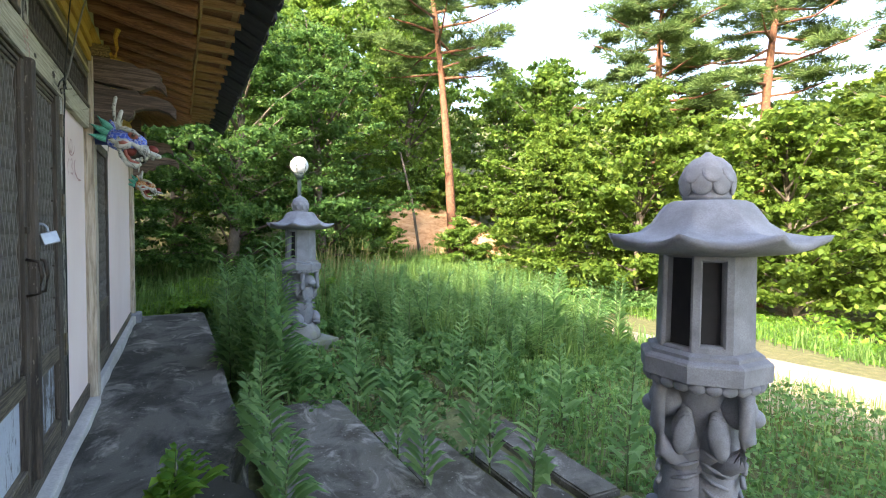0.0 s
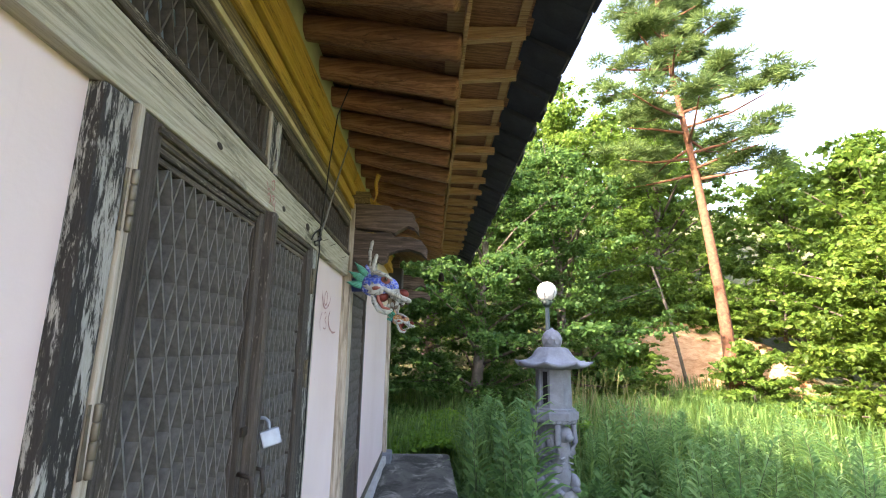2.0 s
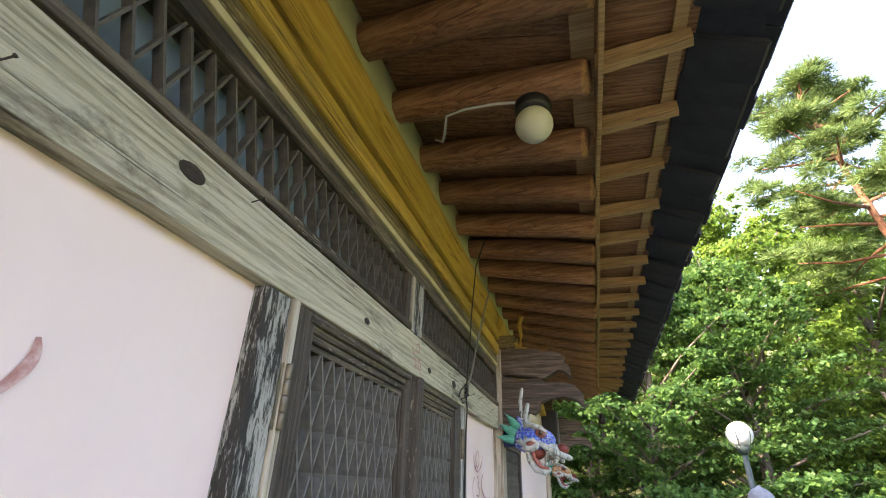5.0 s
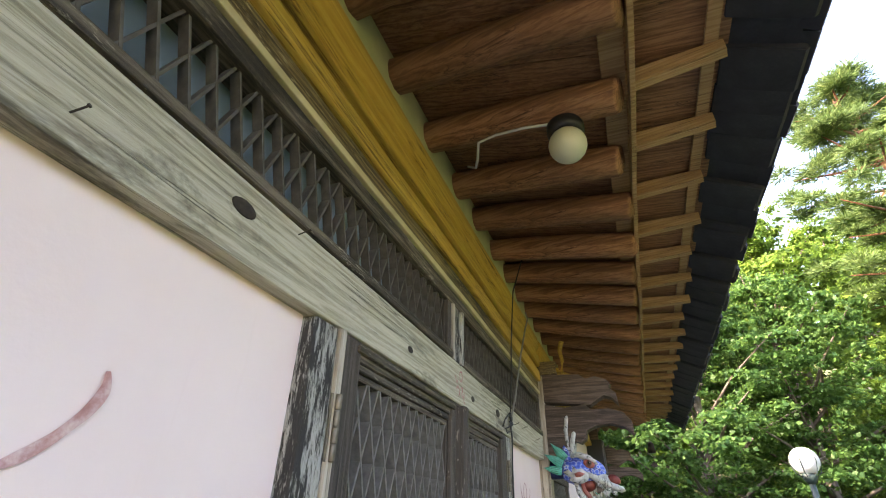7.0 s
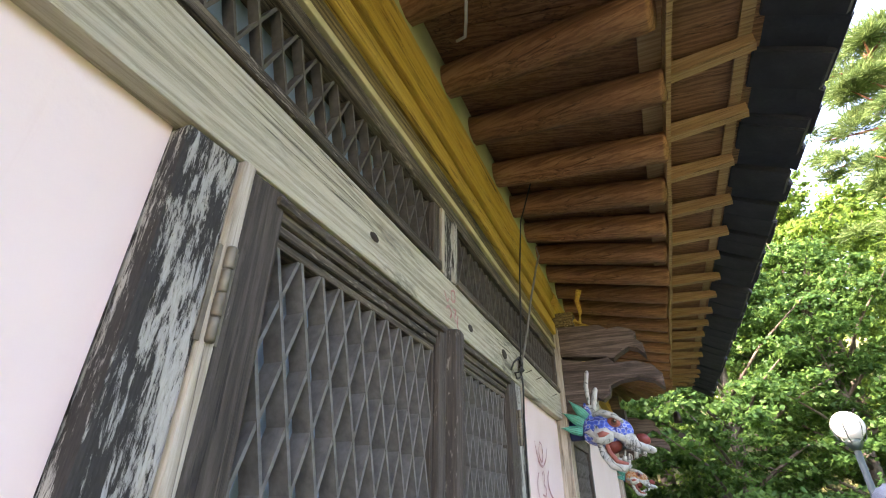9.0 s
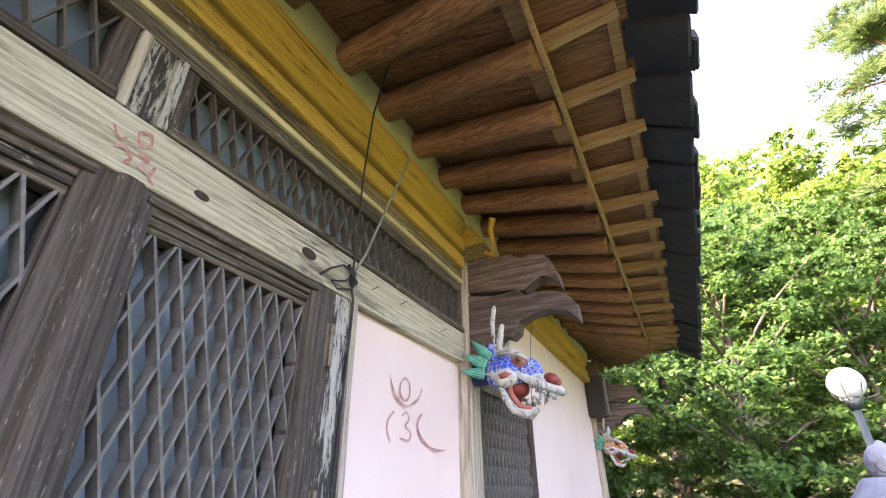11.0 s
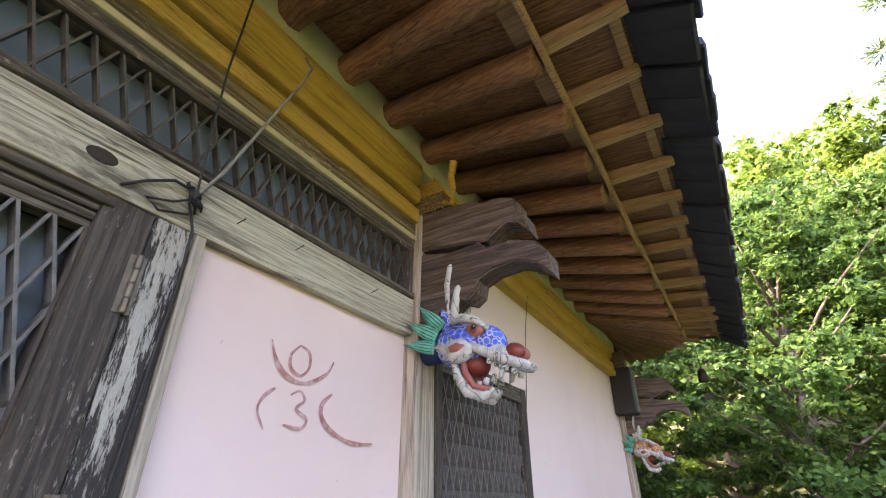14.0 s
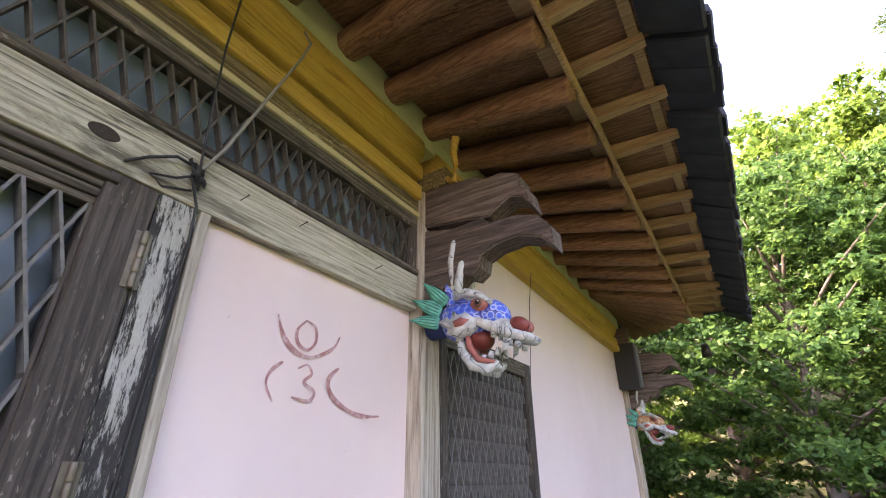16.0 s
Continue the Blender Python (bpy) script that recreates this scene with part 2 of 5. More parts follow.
# ---- mesh kit ----
def mesh_of(bm, name, mat, smooth=False):
    me = bpy.data.meshes.new(name)
    bm.to_mesh(me)
    bm.free()
    me.materials.append(mat)
    if smooth:
        me.polygons.foreach_set("use_smooth", [True] * len(me.polygons))
    return me


def part(name, bm, mat, parent, label="", smooth=False):
    ob = new(name, mesh_of(bm, name, mat, smooth))
    if parent:
        ob.parent = parent
    return tagged(ob, label)


def thing(name, label, category, group="", kind="", at=(0, 0, 0)):
    ob = new(name)
    ob.location = at
    ob.empty_display_size = 0.1
    return tagged(ob, label, category, group, kind)


def setting(name, bm, mat, label, category="", smooth=False):
    ob = new(name, mesh_of(bm, name, mat, smooth))
    return tagged(ob, label, category or name.split("_")[0], "", "structure")


def box(x0, x1, y0, y1, z0, z1, bevel=0.0, bm=None, wobble=0.0, cuts=0):
    """An axis-parallel block with softened edges."""
    b = bmesh.new()
    bmesh.ops.create_cube(b, size=1)
    for v in b.verts:
        v.co = ((x0 + x1) / 2 + v.co.x * (x1 - x0), (y0 + y1) / 2 + v.co.y * (y1 - y0), (z0 + z1) / 2 + v.co.z * (z1 - z0))
    if bevel:
        bmesh.ops.bevel(b, geom=b.edges[:], offset=bevel, segments=2, affect="EDGES", profile=0.6)
    if cuts:
        lens = [x1 - x0, y1 - y0, z1 - z0]
        k = lens.index(max(lens))
        long = [e for e in b.edges if abs((e.verts[0].co - e.verts[1].co)[k]) > 0.5 * lens[k]]
        bmesh.ops.subdivide_edges(b, edges=long, cuts=cuts, use_grid_fill=True)
    if wobble:
        for v in b.verts:
            v.co += noise.noise_vector(v.co * 3.1) * wobble
    if bm is None:
        return b
    me = bpy.data.meshes.new("join")
    b.to_mesh(me)
    b.free()
    bm.from_mesh(me)
    bpy.data.meshes.remove(me)
    return bm


def lathe(profile, seg=24, bm=None, centre=(0, 0)):
    """A turned shape from rows of (radius, height); a radius may be a function of the angle."""
    bm = bm or bmesh.new()
    rings = []
    for r, z in profile:
        ring = []
        for k in range(seg):
            a = 2 * math.pi * k / seg
            q = r(a) if callable(r) else r
            ring.append(bm.verts.new((centre[0] + q * math.cos(a), centre[1] + q * math.sin(a), z)))
        rings.append(ring)
    for a, b in zip(rings, rings[1:]):
        for k in range(seg):
            bm.faces.new((a[k], a[(k + 1) % seg], b[(k + 1) % seg], b[k]))
    bm.faces.new(list(reversed(rings[0])))
    bm.faces.new(rings[-1])
    return bm


def tube(points, radii, seg=8, bm=None, wob=0.0):
    """A rod along points, with a radius at each."""
    bm = bm or bmesh.new()
    pts = [Vector(p) for p in points]
    if isinstance(radii, (int, float)):
        radii = [radii] * len(pts)
    rings = []
    for k, p in enumerate(pts):
        d = (pts[min(k + 1, len(pts) - 1)] - pts[max(k - 1, 0)]).normalized()
        u = d.cross(Vector((0, 0, 1)) if abs(d.z) < 0.9 else Vector((1, 0, 0))).normalized()
        w = d.cross(u)
        ring = []
        for j in range(seg):
            a = 2 * math.pi * j / seg
            q = radii[k] * (1 + wob * noise.noise(p * 2.3 + Vector((j, 0, 0))))
            ring.append(bm.verts.new(p + (u * math.cos(a) + w * math.sin(a)) * q))
        rings.append(ring)
    for a, b in zip(rings, rings[1:]):
        for j in range(seg):
            bm.faces.new((a[j], a[(j + 1) % seg], b[(j + 1) % seg], b[j]))
    bm.faces.new(list(reversed(rings[0])))
    bm.faces.new(rings[-1])
    return bm


def prism(outline, axis, lo, hi, bevel=0.0):
    """An outline of (u, v) extruded between lo and hi: axis y takes (x, z), axis x takes (y, z), axis z takes (x, y)."""
    bm = bmesh.new()

    def co(u, v, w):
        return (u, w, v) if axis == "y" else (w, u, v) if axis == "x" else (u, v, w)

    a = [bm.verts.new(co(u, v, lo)) for u, v in outline]
    b = [bm.verts.new(co(u, v, hi)) for u, v in outline]
    bm.faces.new(a)
    bm.faces.new(list(reversed(b)))
    for k in range(len(a)):
        j = (k + 1) % len(a)
        bm.faces.new((a[j], a[k], b[k], b[j]))
    bmesh.ops.recalc_face_normals(bm, faces=bm.faces)
    if bevel:
        es = [e for e in bm.edges if abs((e.verts[0].co - e.verts[1].co)["xyz".index(axis)]) < 1e-6]
        bmesh.ops.bevel(bm, geom=es, offset=bevel, segments=2, affect="EDGES")
    return bm


def from_arrays(name, verts, faces, mat):
    """A mesh of equal quads or triangles from arrays."""
    me = bpy.data.meshes.new(name)
    n = faces.shape[1]
    me.vertices.add(len(verts))
    me.vertices.foreach_set("co", np.ascontiguousarray(verts, dtype=np.float32).ravel())
    me.loops.add(faces.size)
    me.loops.foreach_set("vertex_index", np.ascontiguousarray(faces, dtype=np.int32).ravel())
    me.polygons.add(len(faces))
    me.polygons.foreach_set("loop_start", np.arange(0, faces.size, n, dtype=np.int32))
    me.update(calc_edges=True)
    me.materials.append(mat)
    return me


# ---- ground ----
def ground_z(x, y):
    """Height of the ground: level by the shrine, a bank and a hillside beyond."""
    z = -0.34
    z += 0.10 * math.exp(-((x - 2.6) ** 2 + (y - 8) ** 2) / 9)
    d = max(0.0, y - 8.5 + 0.10 * (x - 2))
    z += 0.17 * d if d < 12 else 2.04 + 0.5 * (d - 12)
    e = max(0.0, x - 7.0 - 0.45 * max(0, y))
    z -= min(0.5, 0.10 * e)
    f = max(0.0, x - 17 - 0.3 * max(0.0, y))
    z += 0.25 * f
    w = max(0.0, -6 - y)
    z += 0.02 * w
    z = min(z, 14 + 0.02 * (z - 14))
    return z + 0.05 * noise.noise(Vector((x * 0.6, y * 0.6, 0)))


def ground_mesh():
    ax = sorted(set([-600, -250, -120, -70, -45] + [-30 + 3 * k for k in range(10)] + [round(-1 + 0.3 * k, 2) for k in range(50)] + [14 + 1.2 * k for k in range(28)] + [50, 60, 80, 120, 250, 600]))
    bm = bmesh.new()
    g = [[bm.verts.new((x, y, ground_z(x, y))) for y in ax] for x in ax]
    for i in range(len(ax) - 1):
        for j in range(len(ax) - 1):
            bm.faces.new((g[i][j], g[i + 1][j], g[i + 1][j + 1], g[i][j + 1]))
    return bm


mg = Mat("grassy_soil", 0.95)
n1 = mg.noise(0.5, (1, 1, 1), 7, 0.65)
n2 = mg.noise(9, (1, 1, 1), 6, 0.7)
c = mg.ramp(n2, [(0.3, (0.06, 0.065, 0.025)), (0.55, (0.13, 0.14, 0.045)), (0.75, (0.26, 0.22, 0.11))])
mg.color(mg.mix(mg.ramp(n1, [(0.4, (0, 0, 0)), (0.65, (0.6, 0.6, 0.6))]), c, (0.13, 0.11, 0.06)))
mg.bump(n2, 0.8, 0.04)
setting("ground", ground_mesh(), mg.m, "weedy grass and soil sloping up to a wooded hill", "ground", True)

# sandy track beside the grass
mp = Mat("sandy_track", 0.95)
n2 = mp.noise(14, (1, 1, 1), 6, 0.7)
mp.color(mp.ramp(n2, [(0.3, (0.34, 0.26, 0.16)), (0.7, (0.50, 0.41, 0.28))]))
mp.bump(n2, 0.5, 0.02)


def ribbon(points, half, lift):
    bm = bmesh.new()
    rows = []
    for k, (x, y) in enumerate(points):
        x2, y2 = points[min(k + 1, len(points) - 1)]
        x1, y1 = points[max(k - 1, 0)]
        d = Vector((x2 - x1, y2 - y1, 0)).normalized()
        s = Vector((-d.y, d.x, 0))
        row = []
        for j in range(-4, 5):
            w = half * (1 + 0.25 * noise.noise(Vector((k * 0.37, j, 2))))
            p = Vector((x, y, 0)) + s * (w * j / 4)
            row.append(bm.verts.new((p.x, p.y, ground_z(p.x, p.y) + lift * (1 - (abs(j) / 4) ** 4 * 1.6))))
        rows.append(row)
    for a, b in zip(rows, rows[1:]):
        for j in range(8):
            bm.faces.new((a[j], b[j], b[j + 1], a[j + 1]))
    bmesh.ops.recalc_face_normals(bm, faces=bm.faces)
    return bm


setting("road", ribbon([(7.3 - 0.035 * k - 0.0025 * k * k, -12 + 0.95 * k) for k in range(19)], 1.25, 0.05), mp.m, "pale sandy track lying in the sun", "road", True)

# exposed clay bank under the trees
mc = Mat("orange_clay", 0.95)
n2 = mc.noise(5, (1, 1, 2.5), 8, 0.7)
mc.color(mc.ramp(n2, [(0.3, (0.36, 0.18, 0.09)), (0.5, (0.60, 0.36, 0.20)), (0.7, (0.70, 0.50, 0.32))]))
mc.bump(n2, 0.9, 0.08)
bm = bmesh.new()
grid = []
for i in range(25):
    u = i / 24
    col = []
    for j in range(13):
        v = j / 12
        x, y = 5.6 + 5.0 * u - 0.25 * v, 13.2 - 1.5 * u + 1.6 * v
        w = noise.noise(Vector((u * 6, v * 4, 0)))
        top = 1.7 * math.sin(math.pi * min(1, max(0, 0.1 + 0.85 * u))) ** 0.5
        col.append(bm.verts.new((x + 0.2 * w, y + 0.3 * w, ground_z(x, y) - 0.15 + top * v ** 0.8 + 0.18 * w * v)))
    grid.append(col)
for i in range(24):
    for j in range(12):
        bm.faces.new((grid[i][j], grid[i + 1][j], grid[i + 1][j + 1], grid[i][j + 1]))
setting("ground_bank", bm, mc.m, "sunlit bank of bare orange clay", "bank", True)

# ---- platform and steps ----
edge = [(0.0, -4.0), (0.92, -4.0), (0.93, 1.7), (0.88, 2.0), (0.78, 2.15), (0.83, 2.35), (0.93, 2.6), (0.91, 3.5), (0.93, 5.0), (0.90, 7.66), (-3.4, 7.66), (-3.4, -4.0)]
setting("floor_platform", prism(edge, "z", -0.42, 0.0, 0.02), M_CONC, "stained concrete platform along the shrine wall", "platform")
steps = thing("stone_steps", "cracked stone steps with weeds in the joints", "steps", "", "structure")
for pts, z0, z1 in (
    ([(1.02, -2.5), (1.80, -2.5), (1.82, 1.0), (1.80, 2.2), (1.78, 3.50), (1.60, 3.62), (1.02, 3.55)], -0.45, -0.20),
    ([(1.86, -2.5), (2.30, -2.5), (2.32, 1.2), (2.28, 2.6), (2.05, 2.95), (1.86, 2.95)], -0.5, -0.29),
    ([(2.36, -2.5), (2.62, -2.5), (2.64, 0.9), (2.60, 2.4), (2.37, 2.45)], -0.5, -0.315),
    ([(2.68, 1.52), (2.92, 1.5), (2.94, 2.1), (2.69, 2.12)], -0.5, -0.30),
    ([(2.68, 2.16), (2.95, 2.14), (2.97, 2.72), (2.70, 2.75)], -0.5, -0.31),
    ([(2.68, 0.4), (2.92, 0.4), (2.92, 1.45), (2.68, 1.46)], -0.5, -0.31),
):
    bm = prism(pts, "z", z0, z1, 0.012)
    part("slab", bm, M_SLAB, steps)


# ---- shrine walls ----
def wall_panel(name, y0, y1, z0, z1, label):
    return setting(name, box(-0.16, 0.0, y0, y1, z0, z1), M_PINK, label, "wall")


wall_panel("wall_front_1", -4.0, 1.298, 0.16, 1.963, "pale pink plaster wall panel with a red paint smear")
wall_panel("wall_front_2", 2.872, 3.69, 0.16, 1.963, "pale pink plaster panel with a painted sign on it")
wall_panel("wall_front_3", 4.772, 7.04, 0.16, 2.50, "pale pink plaster wall at the end bay")
wall_panel("wall_front_4", 3.81, 4.772, 1.962, 2.50, "pale pink plaster above the shutter")
setting("wall_back", box(-3.3, -3.14, -4.0, 7.04, 0, 2.6), M_PINK, "plain pink plaster rear wall", "wall")
setting("wall_end", box(-3.14, -0.0, 7.05, 7.13, 0, 2.6), M_PINK, "plain pink plaster end wall", "wall")
setting("wall_near_end", box(-3.14, -0.0, -4.1, -4.0, 0, 2.6), M_PINK, "plain pink plaster end wall", "wall")
# added sheet, coloured black in place of the room's darkness
setting("wall_inner", box(-0.30, -0.26, -4.0, 7.04, 0, 2.5), M_DARK, "black sheet standing in for the unlit space behind the lattices", "wall")
setting("baseboard", box(-0.16, 0.012, -4.0, 7.04, 0.06, 0.16, 0.006), M_FRAME, "grey weathered timber ground beam", "baseboard")
setting("trim_sill", box(-0.10, 0.075, -4.0, 3.70, 0.0, 0.06, 0.012, None, 0.012, 30), M_SILL, "pale mortar kerb at the foot of the wall", "sill")
setting("trim_sill_far", box(-0.10, 0.055, 3.82, 7.02, 0.0, 0.10, 0.012, None, 0.012, 30), M_SILL, "pale mortar kerb at the foot of the wall", "sill")

M_KNOT = plain("dark_knot", (0.045, 0.032, 0.022), 0.8, 0, 0.6, 90)
# lintel beam with knots
lintel = thing("lintel_beam", "bleached weathered timber lintel with dark knots and cracks", "beam", "", "structure")
part("beam", box(-0.14, 0.034, -4.0, 3.69, 1.963, 2.10, 0.006, None, 0.004, 60), M_LINTEL, lintel)
for ky, kz, kr in ((1.064, 2.05, 0.022), (1.716, 2.022, 0.014), (2.27, 2.012, 0.016), (2.62, 2.03, 0.024)):
    k = lathe([(kr * 0.85, 0.0), (kr * 0.8, 0.0022), (kr * 0.4, 0.0032)], 14)
    k.transform(Matrix.Translation((0.0335, ky, kz)) @ Matrix.Diagonal((1, 1.5, 0.8, 1)) @ pose(0, 0, 0, 0, 90, 0))
    part("knot", k, M_KNOT, lintel, "dark round knot")

# beams over the transoms: mouldings, then the round purlin
head = thing("wall_head", "brown and yellow stained timber mouldings over the transom lattice", "moulding", "", "structure")
part("rail", box(-0.14, 0.030, -4.0, 3.69, 2.302, 2.35, 0.005, None, 0.003, 40), M_FRAME, head)
part("pale_edge", box(-0.14, 0.040, -4.0, 3.69, 2.351, 2.372, 0.003, None, 0.002, 40), M_CREAM, head, "cream painted edge")
part("plank", box(-0.14, 0.034, -4.0, 3.69, 2.373, 2.432, 0.004, None, 0.003, 40), M_YELDARK, head, "dark weathered plank")
part("lower_beam", box(-0.14, 0.052, -4.0, 3.69, 2.433, 2.50, 0.008, None, 0.004, 40), M_YELLOW, head, "ochre yellow lower beam")


part("upper_beam", box(-0.14, 0.058, -4.0, 3.69, 2.530, 2.598, 0.010, None, 0.004, 40), M_YELLOW, head, "ochre yellow upper beam")
# set-back strips, coloured dark brown for the shade in the beam gaps
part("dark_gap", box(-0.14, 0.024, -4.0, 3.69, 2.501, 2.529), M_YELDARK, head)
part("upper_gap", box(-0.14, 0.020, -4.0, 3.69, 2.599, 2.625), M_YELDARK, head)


def purlin(y0, y1):
    bm = bmesh.new()
    n = 40
    pts = [(-0.035, y0 + (y1 - y0) * k / n, 2.70) for k in range(n + 1)]
    return tube(pts, [0.092] * (n + 1), 20, bm, 0.05)


pur = thing("purlin", "round yellow stained timber purlin under the rafters", "beam", "", "structure")
part("log", purlin(-4.0, 3.70), M_YELLOW, pur, "", True)
part("end_log", purlin(3.82, 7.3), M_YELLOW, pur, "", True)
part("far_board", box(-0.10, 0.07, 3.95, 7.02, 2.47, 2.525, 0.01, None, 0.004, 30), M_YELLOW, pur)
part("far_upper_board", box(-0.10, 0.05, 3.85, 7.02, 2.530, 2.60, 0.01, None, 0.004, 30), M_YELLOW, pur)
# pale plaster between the rafters above the purlin
setting("trim_lime", box(-0.14, 0.03, -4.0, 7.2, 2.74, 2.95), M_LIME, "pale green plaster between the rafters", "plaster")

# columns
def column(y0, y1, mat, label, z1=2.475, x1=0.06):
    t = thing("column", label, "column", "shrine columns", "structure")
    part("shaft", box(-0.14, x1, y0, y1, 0.04, z1, 0.008, None, 0.004, 24), mat, t)
    return t


col_mid = column(3.692, 3.808, M_POSTW, "pale weathered square timber column")
col_end = column(7.04, 7.15, M_POSTW, "pale weathered square timber corner column", 2.5, 0.05)
part("foot_stone", box(-0.14, 0.12, 7.00, 7.24, 0.0, 0.14, 0.02), M_GRANITE, col_end)
# peg hole: a small disc on the surface, its inner shade painted black
h = lathe([(0.011, 0), (0.011, 0.006), (0.006, 0.007)], 10)
h.transform(Matrix.Translation((0.056, 3.715, 2.43)) @ pose(0, 0, 0, 0, 90, 0))
part("peg_hole", h, M_DARK, col_mid)

jl = thing("door_jamb", "thick door post with black and white paint flaking off", "door post", "", "structure")
part("post", box(-0.14, 0.030, 1.298, 1.380, 0.16, 1.963, 0.006, None, 0.006, 30), M_FLAKE2, jl)
part("edge_strip", box(-0.14, 0.038, 1.381, 1.402, 0.16, 1.963, 0.004, None, 0.003, 20), M_POSTW, jl, "bare pale edge strip")
jr = thing("door_jamb", "door post with grey-white paint flaking off dark wood", "door post", "", "structure")
part("post", box(-0.14, 0.030, 2.752, 2.842, 0.16, 1.963, 0.006, None, 0.005, 30), M_FLAKE, jr)
part("edge_strip", box(-0.14, 0.033, 2.843, 2.870, 0.16, 1.963, 0.004, None, 0.003, 20), M_POSTW, jr, "bare pale edge strip")


# ---- lattice leaves ----
def lattice(y0, y1, z0, z1, x, pitch, lean, w, d, top):
    """Two families of thin, deep slanting slats, half-lapped; lean is dz/dy of a slat, the two meet at top along the upper edge. Returns one bmesh for each slat."""
    out = []
    for sgn, xo in ((1, -0.0012), (-1, 0.0)):
        span = (z1 - z0) / abs(lean)
        k = 0
        start = y0 - span - ((y0 - top) % pitch if sgn > 0 else (y0 - top - span) % pitch)
        while True:
            yb = start + k * pitch
            k += 1
            a = Vector((yb, z0)) if sgn > 0 else Vector((yb, z1))
            if yb > y1:
                break
            b = Vector((yb + span, z1)) if sgn > 0 else Vector((yb + span, z0))
            ta, tb = max(0.0, (y0 - a.x) / span), min(1.0, (y1 - a.x) / span)
            if tb - ta < 0.02:
                continue
            p, q = a.lerp(b, ta), a.lerp(b, tb)
            dv = (q - p).normalized()
            nv = Vector((-dv.y, dv.x)) * (w / 2)
            bm = bmesh.new()
            vs = []
            for xx in (x + xo - d, x + xo):
                for c in (p - nv, q - nv, q + nv, p + nv):
                    vs.append(bm.verts.new((xx, c.x, c.y)))
            for f in ((0, 1, 2, 3), (7, 6, 5, 4), (0, 4, 5, 1), (1, 5, 6, 2), (2, 6, 7, 3), (3, 7, 4, 0)):
                bm.faces.new([vs[i] for i in f])
            bmesh.ops.recalc_face_normals(bm, faces=bm.faces)
            out.append(bm)
    return out


def door_leaf(name, y0, y1, label, left, right, top, z0=0.17, z1=1.96):
    t = thing(name, label, "door", "double lattice door", "structure")
    x1 = 0.034
    part("stile", box(-0.02, x1, y0, y0 + left, z0, z1, 0.006, None, 0.003, 20), M_FRAMEV, t)
    part("stile", box(-0.02, x1, y1 - right, y1, z0, z1, 0.006, None, 0.003, 20), M_FRAMEV, t)
    a, b = y0 + left, y1 - right
    part("top_rail", box(-0.02, x1 - 0.004, a, b, z1 - 0.042, z1, 0.005, None, 0.002, 8), M_FRAME, t)
    part("moulding", box(-0.02, x1 - 0.009, a, b, z1 - 0.060, z1 - 0.043, 0.004), M_FRAME, t)
    part("inner_moulding", box(-0.02, x1 - 0.015, a, b, z1 - 0.076, z1 - 0.061, 0.004), M_FRAME, t)
    part("head_moulding", box(-0.02, x1 + 0.008, a - 0.02, b + 0.02, z1 - 0.026, z1 - 0.010, 0.005), M_FRAME, t)
    part("side_moulding", box(-0.02, x1 - 0.015, a, a + 0.009, 0.66, z1 - 0.077, 0.003), M_FRAMEV, t)
    part("side_moulding", box(-0.02, x1 - 0.015, b - 0.009, b, 0.66, z1 - 0.077, 0.003), M_FRAMEV, t)
    part("middle_rail", box(-0.02, x1 - 0.004, a, b, 0.58, 0.66, 0.005, None, 0.002, 8), M_FRAME, t)
    part("bottom_rail", box(-0.02, x1 - 0.004, a, b, z0, z0 + 0.10, 0.005, None, 0.002, 8), M_FRAME, t)
    part("panel", box(-0.02, 0.006, a, b, z0 + 0.10, 0.58), M_PEEL, t, "peeling bluish-white painted panel")
    for bm in lattice(a, b, 0.65, z1 - 0.066, 0.018, LAT_PITCH, LAT_LEAN, 0.0060, 0.033, top):
        part("slat", bm, M_SLAT, t)
    part("pane", box(-0.066, -0.060, a - 0.01, b + 0.01, 0.62, z1 - 0.06), M_GLASS, t, "dim glass pane with a bluish sky reflection in its colour")
    return t


def hinge(parent, y, z, h=0.12):
    hb = thing("hinge", "worn brass-coloured barrel hinge", "hinge")
    bm = bmesh.new()
    for k in range(4):
        r = 0.0072 if k % 2 else 0.0064
        lathe([(r * 0.8, z + h * k / 4), (r, z + h * k / 4 + 0.003), (r, z + h * (k + 1) / 4 - 0.003), (r * 0.8, z + h * (k + 1) / 4)], 10, bm, (0.042, y))
    hb.parent = parent
    part("barrel", bm, M_BRASS, hb, "", True)
    part("plate", box(0.034, 0.037, y - 0.016, y + 0.016, z, z + h, 0.001), M_BRASS, hb)


LAT_PITCH, LAT_LEAN = 0.0551, 3.0
M_PEEL = flaking("peeling_blue_panel", (0.46, 0.51, 0.58), (0.05, 0.045, 0.04), "z", 0.49)
d1 = door_leaf("door_1", 1.404, 2.096, "dark weathered lattice door leaf, closed and padlocked", 0.068, 0.048, 1.486)
d2 = door_leaf("door_2", 2.100, 2.750, "dark weathered lattice door leaf, closed and padlocked", 0.085, 0.098, 2.207)
part("cover_strip", prism([(0.034, 2.088), (0.058, 2.094), (0.066, 2.108), (0.062, 2.140), (0.034, 2.152)], "z", 0.20, 1.952, 0.003), M_FRAMEV, d2, "proud meeting strip")
for z in (1.71, 1.29, 0.55):
    hinge(d1, 1.392, z)
    hinge(d2, 2.744, z + 0.03)

